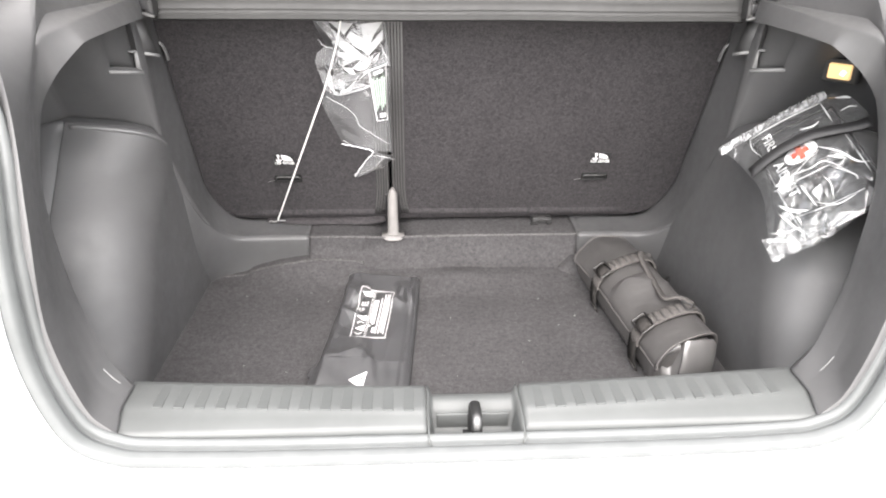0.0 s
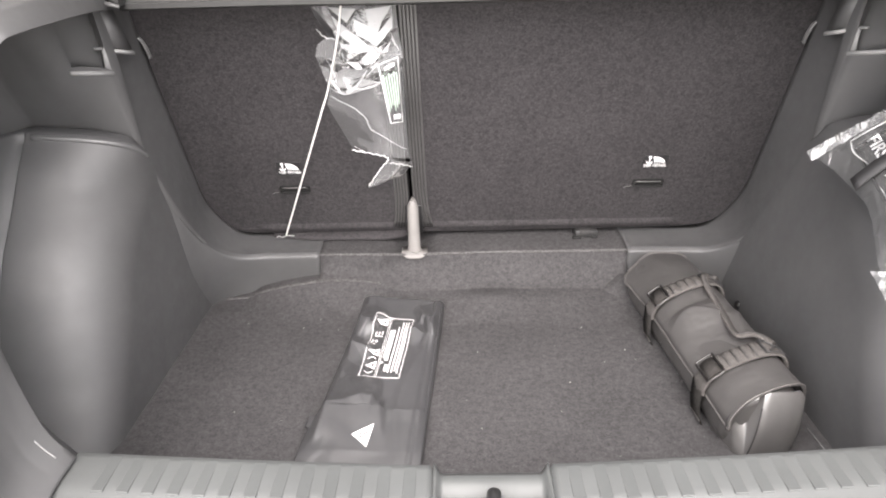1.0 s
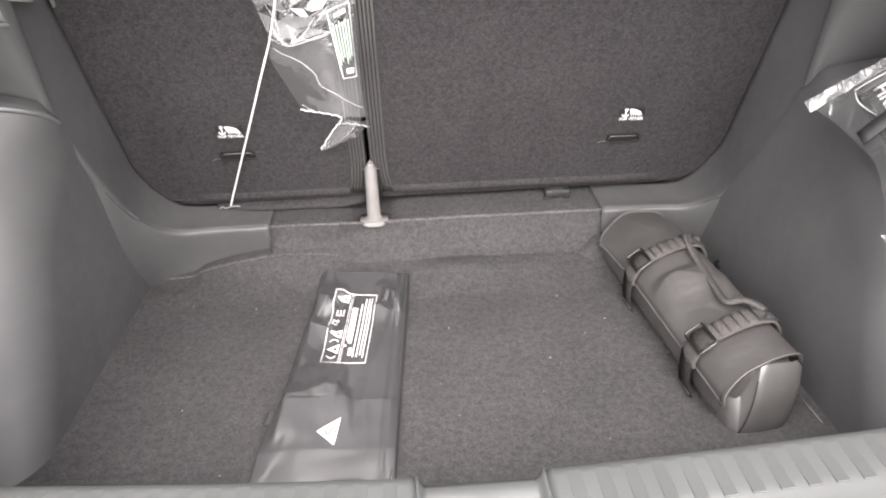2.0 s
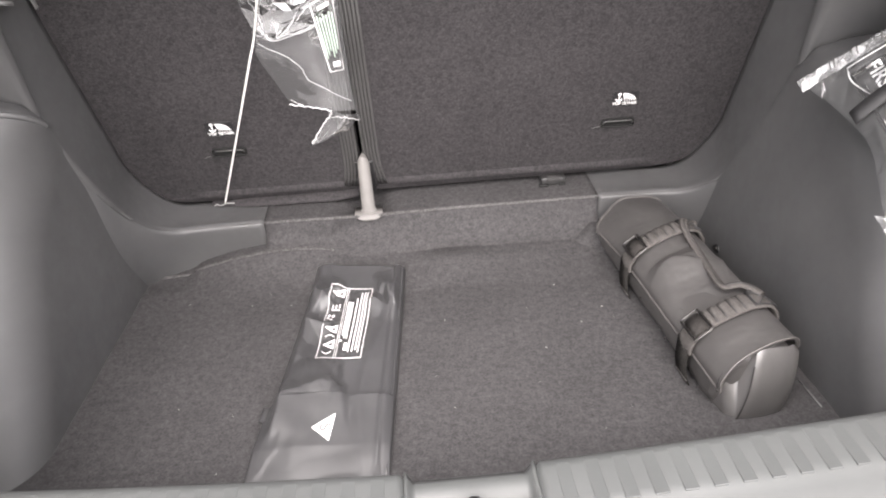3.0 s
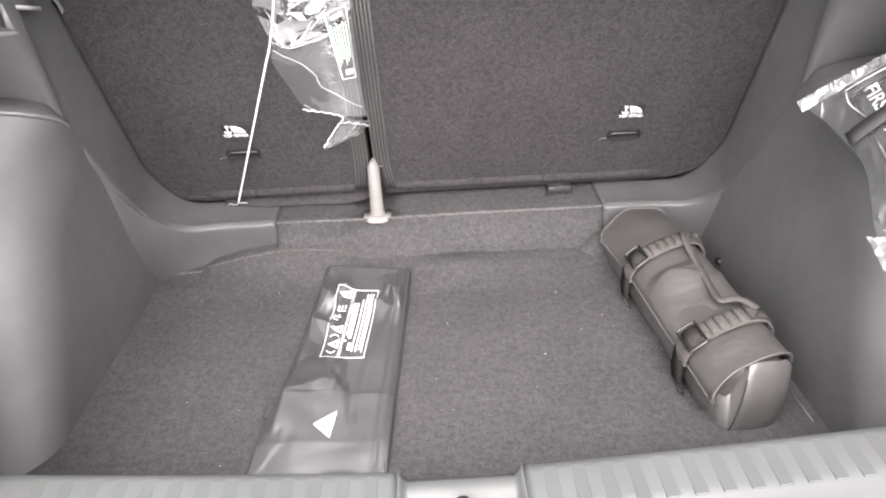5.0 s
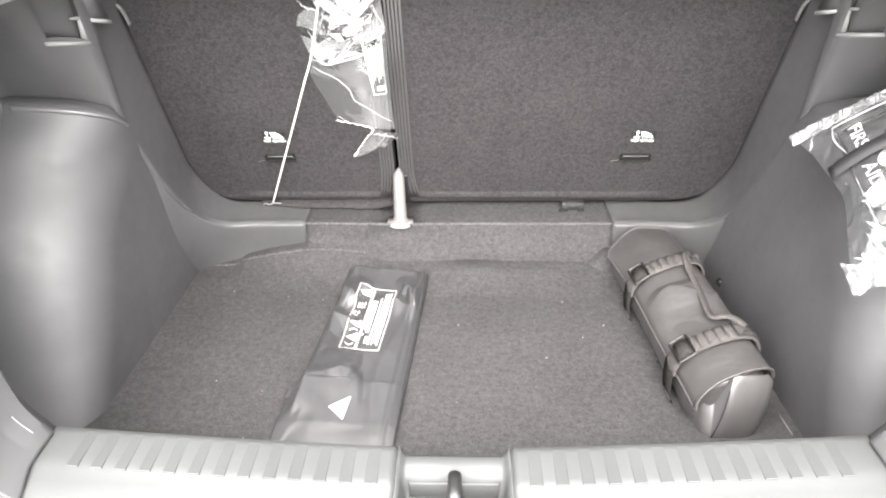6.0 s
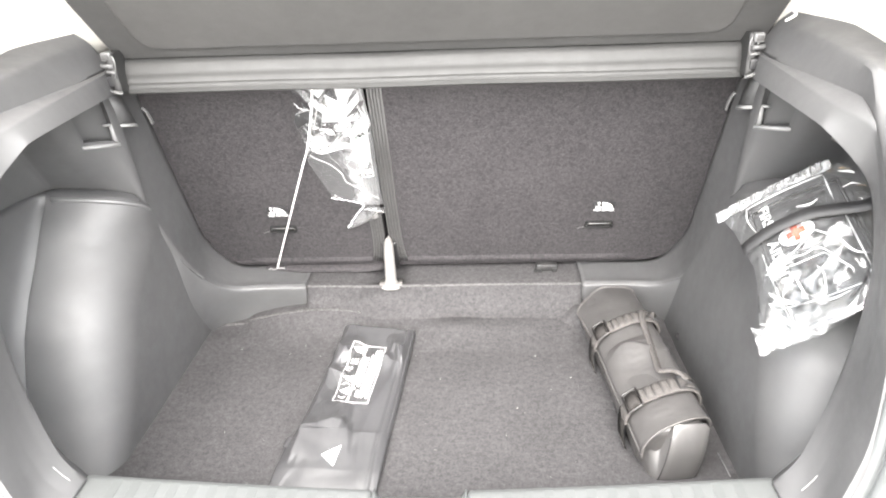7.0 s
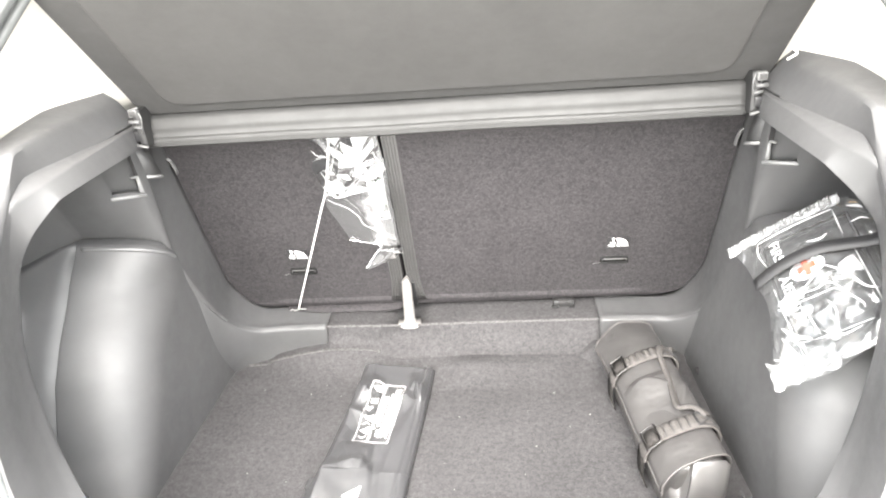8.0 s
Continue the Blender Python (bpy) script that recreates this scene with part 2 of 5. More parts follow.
def crinkled(at, nu, nv, jitter, depth, seed):
    """A sheet folded into flat, sharp-edged facets: at(p, q, w) over the unit square."""
    rnd = random.Random(seed)
    bm = bmesh.new()
    vs = []
    for j in range(nv + 1):
        row = []
        for i in range(nu + 1):
            edge = i in (0, nu) or j in (0, nv)
            k = 0.25 if edge else 1.0
            row.append(bm.verts.new(at(i / nu + (0 if i in (0, nu) else rnd.uniform(-1, 1) * jitter / nu), j / nv + (0 if j in (0, nv) else rnd.uniform(-1, 1) * jitter / nv), k * rnd.uniform(-1, 1) * depth)))
        vs.append(row)
    for j in range(nv):
        for i in range(nu):
            a, b, c, d = vs[j][i], vs[j][i + 1], vs[j + 1][i + 1], vs[j + 1][i]
            if rnd.random() < 0.5:
                bm.faces.new((a, b, c)), bm.faces.new((a, c, d))
            else:
                bm.faces.new((a, b, d)), bm.faces.new((b, c, d))
    return bm


FLOOR = 0.65          # height of the load floor
SILLZ = 0.820         # height of the loading sill
FOLD = 0.316          # half width of the carpeted middle of the rear step
WALLX = {-1: 0.545, 1: 0.505}   # where the floor meets each side


def lerp(a, b, t):
    return a + (b - a) * t


def curve_at(xs, ys, x):
    return float(np.interp(x, xs, ys))


LINT = plain("pale_lint", (0.30, 0.29, 0.28), 0.8)
CLIPGREY = plain("grey_clip", (0.15, 0.15, 0.15), 0.45)


# ---- the large structure ----
def build_ground():
    bm = bmesh.new()
    n = 24
    ring = [0.0, 3, 8, 30, 120, 600, 2500]
    rows = [[Vector((r * math.cos(2 * math.pi * k / n), r * math.sin(2 * math.pi * k / n), 0)) for k in range(n)] for r in ring[1:]]
    bm = grid(rows, closed=True, flip=True)
    bm.verts.ensure_lookup_table()
    bm.faces.new([bm.verts[k] for k in range(n)])
    tagged(part("ground", bm, CONCRETE), "pale grey concrete ground under the car", "ground", kind="structure")


def build_floor():
    """Carpeted load floor that curls up against the step before the seats."""
    rows = []
    for i in range(121):
        u = i / 120
        x = lerp(-0.70, 0.68, u)
        side = min(1.0, max(0.0, (abs(x) - 0.315) / 0.20))
        row = [(x, 0.775, FLOOR), (x, 0.90, FLOOR), (x, 1.05, FLOOR), (x, 1.2, FLOOR), (x, 1.30, FLOOR)]
        if x < 0:
            lift = curve_at([-0.70, -0.545, -0.506, -0.466, -0.455, -0.446, -0.394, -0.313, -0.257], [0.0, 0.0, 0.001, 0.003, 0.008, 0.0143, 0.0265, 0.0405, 0.034], x)
        else:
            lift = lerp(0.032, 0.004, side)
        lift = (lift + 0.004 * noise.noise((x * 9, 0, 0))) * min(1.0, max(0.1, (abs(x) - 0.24) / 0.06))
        if x < 0:
            row += [(x, 1.345, FLOOR + 0.002 + 0.15 * lift), (x, 1.372, FLOOR + 0.46 * lift), (x, 1.392, FLOOR + 0.76 * lift), (x, 1.41, FLOOR + lift), (x, 1.45, FLOOR + lift * 1.05)]
        else:
            row += [(x, 1.345, FLOOR + 0.003), (x, 1.372, FLOOR + 0.3 * lift), (x, 1.392, FLOOR + lift), (x, 1.41, FLOOR + lift * 1.2), (x, 1.45, FLOOR + lift * 1.2)]
        rows.append([Vector(p) for p in spline(row, 60)])
    for r in rows:
        for p in r:
            p.z += 0.0012 * noise.noise((p.x * 14, p.y * 14, 3.0))
    f = tagged(part("floor", grid(rows, flip=True), CARPET), "dark grey needle-felt carpet load floor", "floor", kind="structure")
    thick(f, 0.012)
    # frayed, paler rim where the carpet is trimmed against the plastic corner
    rim = [(-0.545, 0.0), (-0.506, 0.001), (-0.466, 0.003), (-0.455, 0.008), (-0.446, 0.014), (-0.394, 0.0265), (-0.35, 0.034), (-0.313, 0.0400), (-0.257, 0.0405), (-0.225, 0.0375), (-0.19, 0.032)]
    fray = [p + Vector((0, 0.0022 * noise.noise((k * 0.9, 1, 0)), 0.0014 * noise.noise((k * 0.7, 5, 0)))) for k, p in enumerate(spline([(x, 1.409, FLOOR + z - 0.001) for x, z in rim], 90))]
    part("frayed_rim", tube(fray, 0.0050, 9, 0.55), FLUFF, f, "frayed paler carpet rim")
    part("panel_slot", tube([(0.486, 0.998, FLOOR + 0.0015), (0.4875, 0.97, FLOOR + 0.002), (0.489, 0.945, FLOOR + 0.0015)], 0.0009, 6), CLIPGREY, f, "pale slot edge in the carpet")


def build_step():
    """Carpeted step below the seats, between the two plastic corners."""
    rows = []
    for i in range(65):
        x = lerp(-FOLD, FOLD, i / 64)
        dip = 1.5 * math.exp(-((x + 0.125) / 0.040) ** 2)
        wave = 0.006 * math.exp(-((x + 0.20) / 0.03) ** 2) + 0.004 * math.exp(-((x + 0.03) / 0.03) ** 2)
        w = 0.002 * noise.noise((x * 12, 1.0, 0))
        left = (lambda m: m * m * (3 - 2 * m))(min(1.0, max(0.0, (-0.13 - x) / 0.10)))
        dent = 0.009 * math.exp(-((x + 0.176) / 0.020) ** 4)
        swell = 0.013 * math.exp(-((x - 0.03) / 0.07) ** 2) + 0.005 * math.exp(-((x - 0.17) / 0.06) ** 2) + 0.003 * noise.noise((x * 7, 3.0, 0))
        row = [(x, 1.27, FLOOR - 0.003), (x, 1.31, FLOOR + 0.002), (x, 1.342, FLOOR + 0.005 + 0.6 * swell + 0.003 * left), (x, 1.368, FLOOR + 0.010 + swell + 0.008 * left), (x, 1.392, FLOOR + 0.0155 + 0.5 * swell + 0.0145 * left), (x, 1.403 + w + 0.4 * dent, FLOOR + 0.019 + 0.2 * swell + 0.0175 * left), (x, 1.423 + w + 0.006 * dip + dent, FLOOR + 0.040 + 0.007 * left), (x, 1.4315 + 0.008 * dip - wave + dent, 0.711),
               (x, 1.4345 + 0.006 * dip - 0.5 * wave, 0.732 - 0.006 * dip), (x, 1.438 + 0.006 * dip, 0.7372 - 0.007 * dip), (x, 1.444 + 0.006 * dip, 0.738 - 0.008 * dip), (x, 1.47 + 0.01 * dip, 0.740 - 0.02 * dip), (x, 1.56, 0.742 - 0.01 * dip), (x, 1.62, 0.74)]
        tuck = max(0.0, (x - 0.285) / 0.031) if x > 0 else min(1.0, max(0.0, (-0.225 - x) / 0.06))
        rows.append([p - Vector((0, 0, 0.010 * tuck * min(1.0, max(0.0, ((1.40 if x > 0 else 1.385) - p.y) / 0.05)))) for p in spline(row, 64)])
    s = tagged(part("rear_step", grid(rows, flip=True), CARPET), "carpeted step under the rear seat backs", "step", kind="structure")
    thick(s, 0.006)
    # added pale tube for the light that the rubbed, rounded edge catches
    part("lit_step_edge", tube([(x, 1.4355 + 0.006 * d - 0.5 * w, 0.7362 - 0.0065 * d - 0.0008) for x, d, w in [(lerp(-FOLD, FOLD, k / 60), math.exp(-((lerp(-FOLD, FOLD, k / 60) + 0.12) / 0.045) ** 2), 0.006 * math.exp(-((lerp(-FOLD, FOLD, k / 60) + 0.20) / 0.03) ** 2) + 0.004 * math.exp(-((lerp(-FOLD, FOLD, k / 60) + 0.03) / 0.03) ** 2)) for k in range(61)]], 0.0029, 8), EDGELIGHT, s, "rubbed edge of the carpet, the light it catches put into pale colour")


EDGE = [(0.316, 1.436, 0.736), (0.42, 1.432, 0.737), (0.475, 1.415, 0.745), (0.512, 1.375, 0.785), (0.530, 1.315, 0.880), (0.540, 1.265, 1.0), (0.546, 1.237, 1.12), (0.532, 1.222, 1.252)]
INNER = [(0.316, 1.560, 0.742), (0.43, 1.520, 0.745), (0.500, 1.503, 0.762), (0.544, 1.474, 0.840), (0.548, 1.439, 0.93), (0.549, 1.390, 1.06), (0.549, 1.348, 1.17), (0.550, 1.306, 1.28)]


def build_corner(s):
    """Plastic trim that runs from the step up beside the seat back."""
    n = 72
    e, q = spline(EDGE, n), spline(INNER, n)
    rows = []
    for k in range(n):
        a, b = e[k], q[k]
        a = a + Vector((0.006, 0.005, 0)) * min(1.0, max(0.0, (a.z - 0.92) / 0.1))
        d = (b - a)
        rim = min(1.0, max(0.0, (1.02 - a.z) / 0.2))
        under = Vector((0.004 * min(1, max(0, (a.z - 0.76) / 0.1)), -0.0035, -0.006)) * lerp(0.6, 1.0, rim)
        foot_x = lerp(a.x, WALLX[s] + 0.014, min(1.0, max(0.0, (a.x - 0.40) / 0.12)))
        foot = Vector((foot_x, a.y + 0.006 - 0.03 * min(1.0, max(0.0, (a.x - 0.42) / 0.10)), FLOOR - 0.01))
        tuck = min(1.0, max(0.0, (a.z - 0.80) / 0.14))
        foot = lerp(foot, a + Vector((0.014, 0.004, -0.004)), tuck * tuck * (3 - 2 * tuck))
        row = [foot, lerp(foot, a + under, 0.5) + Vector((0, 0.002, 0)), a + under, a + Vector((0, -0.0015, -0.001)), a + d * 0.05 + Vector((0, 0, 0.0015)), a + d * 0.18, a + d * 0.5, b]
        rows.append([Vector((s * p.x, p.y, p.z)) for p in spline(row, 29)])
    side = "left" if s < 0 else "right"
    ob = tagged(part("trim_corner_" + side, grid(rows, flip=(s < 0)), TRIM), "grey moulded plastic corner trim beside the seat back", "trim", kind="structure")
    thick(ob, 0.003)
    # paler bead: the lit line on the trim's edge is in its colour
    bead = [Vector((s * p.x, p.y - 0.0012, p.z + 0.0002)) for p in e if p.z < 0.86]
    part("edge_bead", tube(bead, 0.0021, 10), BEAD, ob, "rounded shiny rim, its lit line put into paler grey")


def arch_y(z):
    """Rearmost line of the wheel housing."""
    return curve_at([0.62, 0.66, 0.70, 0.75, 0.82, 0.88, 0.935, 0.977, 1.028, 1.07], [0.868, 0.900, 0.928, 0.956, 0.985, 1.012, 1.052, 1.092, 1.135, 1.176], z)


def arch_run(z):
    """How far forward of that line the housing rounds over into the flat inner side."""
    return curve_at([0.64, 0.70, 0.77, 0.84, 0.91, 1.02], [0.112, 0.117, 0.124, 0.132, 0.155, 0.165], z)


LOW = [(0.557, 1.276), (0.546, 1.264), (0.549, 1.254), (0.557, 1.248), (0.577, 1.237), (0.607, 1.226), (0.640, 1.212), (0.668, 1.201)]
HIGH = [(0.550, 1.232), (0.537, 1.219), (0.541, 1.190), (0.548, 1.168), (0.558, 1.140), (0.580, 1.092), (0.612, 1.082), (0.640, 1.077)]


def build_side(s):
    """Side lining: the wheel housing's bulge below, the plain panel with its pocket above."""
    xf = WALLX[s]
    n = 100
    rows = []
    levels = 48
    ridge_x = 0.668
    EDGE_SIN, EDGE_COS = 1 - math.sin(0.23 * math.pi) ** 0.76, math.cos(0.23 * math.pi) ** 0.76
    for k in range(levels):
        f = k / (levels - 1)
        zo, zi = lerp(0.63, 1.067, f), lerp(0.63, 0.998, f)
        zm = (zo + zi) / 2
        ya = arch_y(zo)
        y0 = curve_at([0.63, 0.75, 0.80, 0.90, 1.0, 1.08], [1.415, 1.395, 1.362, 1.305, 1.268, 1.252], zi)
        xm = lerp(xf, 0.541, f ** 1.3)
        if s > 0:
            ya -= 0.125 * min(1.0, max(0.0, (1.06 - zi) / 0.14))
        run = min(arch_run(zm), y0 - ya - 0.012)

        def level(y):
            """The ledge climbs from the corner trim towards the housing's rear line."""
            w = min(1.0, max(0.0, (y0 - y) / (y0 - ya)))
            return lerp(0.63, lerp(0.998, 1.067, w ** 0.8), f)
        line = [(xm + 0.012, y0 + 0.012), (xm + 0.003, y0 + 0.002)]
        line += [(xm - 0.005 * (1 - f) * (1 - i / 22), lerp(y0 - 0.003, ya + run, i / 22)) for i in range(23)]
        for i in range(1, 76):
            q = math.pi / 2 * (1 - 0.54 * i / 75)
            sx, sy = math.sin(q) ** 0.76, math.cos(q) ** 0.76
            line.append((xm + (ridge_x - xm) * (1 - sx) / EDGE_SIN, ya + run * (1 - sy / EDGE_COS)))
        back = [(ridge_x + 0.002, ya - 0.001), (ridge_x + 0.006, ya + 0.002), (0.690, ya - 0.020), (0.706, min(ya - 0.07, 1.05)), (0.722, min(ya - 0.10, 1.00)), (0.735, 0.80)]
        zt = lerp(0.63, 1.067, f)
        rows.append([Vector((x, y, level(y))) for x, y in line] + spline([(x, y, zt) for x, y in back], 32))
    top = rows[-1]
    low = spline([(x, y, 0) for x, y in LOW], n) + spline([(x, y, 0) for x, y in ((0.672, 1.200), (0.682, 1.190), (0.700, 1.150), (0.712, 1.09), (0.722, 1.03), (0.735, 0.80))], 32)
    high = spline([(x, y, 0) for x, y in HIGH], n) + spline([(x, y, 0) for x, y in ((0.655, 1.075), (0.672, 1.060), (0.690, 1.03), (0.706, 0.99), (0.725, 0.93), (0.735, 0.80))], 32)
    m = len(top)
    for h, up in ((0.03, 0.003), (0.10, 0.006), (0.22, 0.0075), (0.6, 0.009), (1.0, 0.011)):
        rows.append([top[i] + Vector((0, 0, up)) + Vector(((low[i].x - top[i].x) * h, (low[i].y - top[i].y) * h, 0)) for i in range(m)])
    base = rows[-1]
    # the upper panel, with the open recess of the hook sunk into it
    lo_i, hi_i, lo_k = 26, 63, 20
    deep = Vector((0.014, 0.011, 0))

    def spread(row, sunk):
        res = []
        for i, p in enumerate(row):
            if i == hi_i:
                res.append(p + deep if sunk else p)
            res.append(p + deep if sunk and lo_i < i < hi_i else p)
            if i == lo_i:
                res.append(p + deep if sunk else p)
        return res
    rows = [spread(row, False) for row in rows]
    for k in range(1, 41):
        t = k / 40
        line = [Vector((*(lerp(low[i], high[i], t).xy), lerp(base[i].z, 1.275, t))) for i in range(m)]
        rows.append(spread(line, k > lo_k))
        if k == lo_k:
            rows.append(spread(line, True))
    rows = [[Vector((s * p.x, p.y, p.z)) for p in row] for row in rows]
    side = "left" if s < 0 else "right"
    bm = grid(rows, flip=(s > 0))
    bmesh.ops.remove_doubles(bm, verts=bm.verts[:], dist=1e-5)
    ob = creased(tagged(part("wall_" + side, bm, TRIM), "grey grained plastic side lining over the wheel housing", "wall", kind="structure"), 38)
    thick(ob, 0.003)
    if s < 0:
        # paler bead stands in for the highlight along the ledge
        lip = [Vector((s * (p.x - 0.0012), p.y - 0.0010, p.z + 0.0022)) for p in top[20:100:2]]
        part("ledge_bead", tube(lip, 0.0046, 12), BEAD, ob, "rounded shiny rim of the wheel housing, its lit line put into paler grey")
    if s > 0:
        part("screw", tube([(0.512, 1.313, 0.676), (0.5005, 1.310, 0.6765), (0.4995, 1.310, 0.6765)], 0.0085, 14), BLACK, ob, "black trim screw")
        part("screw_head", tube([(0.4996, 1.310, 0.6765), (0.4978, 1.3097, 0.6765)], 0.0042, 10), DARKMETAL, ob)



# the frame of the opening, station by station from the hinge of the tray, along the rail, round the rear corner and down to the sill
RAIL = {
    "back": [(0.575, 1.25, 1.232), (0.605, 1.17, 1.230), (0.650, 1.03, 1.227), (0.680, 0.95, 1.220), (0.690, 0.94, 1.19), (0.70, 0.93, 1.16), (0.715, 0.90, 1.07), (0.69, 0.87, 0.96), (0.62, 0.84, 0.85), (0.54, 0.81, 0.72)],
    "under": [(0.532, 1.24, 1.247), (0.530, 1.14, 1.245), (0.530, 1.03, 1.242), (0.536, 0.955, 1.236), (0.552, 0.915, 1.208), (0.565, 0.895, 1.17), (0.570, 0.86, 1.07), (0.545, 0.825, 0.96), (0.505, 0.795, 0.862), (0.465, 0.785, 0.812)],
    "lip": [(0.522, 1.228, 1.243), (0.506, 1.14, 1.249), (0.502, 1.03, 1.248), (0.504, 0.94, 1.243), (0.524, 0.90, 1.214), (0.547, 0.882, 1.17), (0.552, 0.845, 1.07), (0.527, 0.808, 0.96), (0.488, 0.777, 0.865), (0.455, 0.767, 0.822)],
    "face": [(0.521, 1.222, 1.278), (0.515, 1.14, 1.276), (0.515, 1.03, 1.270), (0.519, 0.94, 1.262), (0.530, 0.886, 1.253), (0.539, 0.852, 1.18), (0.543, 0.818, 1.07), (0.522, 0.786, 0.958), (0.488, 0.760, 0.861), (0.455, 0.752, 0.8225)],
    "shelf_out": [(0.523, 1.222, 1.281), (0.524, 1.14, 1.2785), (0.5355, 1.03, 1.2765), (0.543, 0.94, 1.2755), (0.533, 0.885, 1.257), (0.530, 0.826, 1.182), (0.531, 0.788, 1.07), (0.515, 0.758, 0.959), (0.489, 0.741, 0.859), (0.455, 0.736, 0.8218)],
    "ridge": [(0.546, 1.215, 1.322), (0.550, 1.14, 1.321), (0.552, 1.03, 1.317), (0.546, 0.938, 1.3115), (0.533, 0.883, 1.262), (0.521, 0.803, 1.182), (0.516, 0.757, 1.066), (0.507, 0.729, 0.960), (0.489, 0.722, 0.861), (0.455, 0.720, 0.8205)],
    "outer": [(0.572, 1.205, 1.347), (0.590, 1.12, 1.338), (0.600, 1.02, 1.320), (0.598, 0.92, 1.297), (0.556, 0.838, 1.268), (0.502, 0.742, 1.195), (0.494, 0.703, 1.085), (0.500, 0.692, 0.960), (0.478, 0.687, 0.852), (0.447, 0.685, 0.812)],
}
STATIONS = [0.0, 1.0, 2.0, 3.0, 3.7, 4.6, 5.8, 7.0, 8.1, 9.0]


def rail_curve(points, n):
    """Gentle curve through the stations, its bends kept inside them."""
    pts = [Vector(p) for p in points]
    at = np.linspace(0.0, 9.0, n)
    out = []
    for u in at:
        i = min(8, max(0, int(np.searchsorted(STATIONS, u, side="right")) - 1))
        h = STATIONS[i + 1] - STATIONS[i]
        t = (u - STATIONS[i]) / h

        def slope(k):
            a, b = max(0, k - 1), min(9, k + 1)
            return (pts[b] - pts[a]) / (STATIONS[b] - STATIONS[a]) * (0.45 if k in (3, 4) else 0.9)
        t2, t3 = t * t, t ** 3
        out.append(pts[i] * (2 * t3 - 3 * t2 + 1) + slope(i) * h * (t3 - 2 * t2 + t) + pts[i + 1] * (3 * t2 - 2 * t3) + slope(i + 1) * h * (t3 - t2))
    return out


def build_frame(s):
    n = 140
    names = ["back", "under", "lip", "face", "shelf_out", "ridge", "outer"]
    ease = {4: Vector((0.002, 0.001, 0.003)), 5: Vector((0.005, 0.003, 0.005)), 6: Vector((0.004, 0.002, 0.003))} if s > 0 else {}
    curves = [rail_curve([Vector(p) + ease.get(i, Vector()) for i, p in enumerate(RAIL[k])], n) for k in names]
    rows = []
    for i in range(n):
        c = [cv[i] for cv in curves]
        row = [c[0], lerp(c[0], c[1], 0.6), c[1], lerp(c[1], c[2], 0.7), c[2]]
        row += [lerp(c[2], c[3], 0.25), lerp(c[2], c[3], 0.6), lerp(c[2], c[3], 0.94), c[3], lerp(c[3], c[4], 0.10), lerp(c[3], c[4], 0.5), lerp(c[3], c[4], 0.9), c[4]]
        row += [lerp(c[4], c[5], 0.12), lerp(c[4], c[5], 0.5), lerp(c[4], c[5], 0.86)]
        # the rim between the two faces is rounded
        a, b = lerp(c[4], c[5], 0.86), lerp(c[5], c[6], 0.22)
        row += [(a + 2 * c[5] + b) / 4 + (a - c[5]) * 0.12, (a + 2 * c[5] + b) / 4 + (b - c[5]) * 0.12, b]
        row += [lerp(c[5], c[6], 0.6), c[6], c[6] + Vector((0.010, -0.004, -0.012))]
        rows.append([Vector((s * p.x, p.y, p.z)) for p in row])
    side = "left" if s < 0 else "right"
    ob = tagged(part("trim_opening_" + side, grid(rows, flip=(s < 0)), TRIM), "pale grey plastic frame of the tailgate opening", "trim", kind="structure")
    creased(ob, 42)
    thick(ob, 0.003)
    # pale sliver painted for the highlight on the small clip slot
    a, b = (Vector((-0.4827, 0.7585, 0.8582)), Vector((-0.4643, 0.7560, 0.8369))) if s < 0 else (Vector((0.4885, 0.742, 0.8655)), Vector((0.4705, 0.736, 0.8465)))
    part("slot_highlight", tube(spline([a, lerp(a, b, 0.5) + Vector((s * 0.0006, 0, -0.0006)), b], 9), 0.0010, 6), CLIPGREY, ob, "highlight on the clip slot, put into pale grey")


SEAL = [(0.0, 0.674, 0.797), (0.25, 0.674, 0.798), (0.39, 0.675, 0.801), (0.442, 0.676, 0.808), (0.482, 0.678, 0.838), (0.507, 0.684, 0.93), (0.506, 0.690, 1.05), (0.510, 0.728, 1.19), (0.582, 0.83, 1.300), (0.565, 0.95, 1.41), (0.49, 1.01, 1.52), (0.40, 1.06, 1.63), (0.22, 1.09, 1.70), (0.0, 1.10, 1.715)]


def build_seal():
    """Rubber seal with two beads round the opening, and the white flange beyond it."""
    half = spline(SEAL, 90)
    line = [Vector((-p.x, p.y, p.z)) for p in half[:0:-1]] + half
    prof = [(0.012, -0.004), (0.010, 0.004), (0.005, 0.007), (-0.001, 0.004), (-0.003, -0.003), (-0.006, -0.003), (-0.010, 0.001), (-0.017, 0.000), (-0.023, -0.004), (-0.024, -0.014)]
    rows, skirt = [], []
    for i, p in enumerate(line):
        d = line[min(i + 1, len(line) - 1)] - line[max(i - 1, 0)]
        ins = d.cross(Vector((0, 1, 0))).normalized()
        ins = ins if ins.dot(Vector((0, 0, 1.05)) - Vector((p.x, 0, p.z))) > 0 else -ins
        rows.append(spline([p + Vector((0, y, 0)) + ins * h for y, h in prof], 37))
        skirt.append(spline([p + Vector((0, y, 0)) + ins * h for y, h in ((0.0, -0.018), (-0.020, -0.015), (-0.028, -0.014), (-0.034, -0.022), (-0.037, -0.045))], 12))
    thick(tagged(part("weatherstrip", grid(rows), RUBBER), "grey rubber weatherstrip round the tailgate opening", "seal", kind="structure"), 0.002)
    thick(tagged(part("body_flange", grid(skirt), PAINT), "white painted flange of the car body round the opening", "car body", kind="structure"), 0.002)


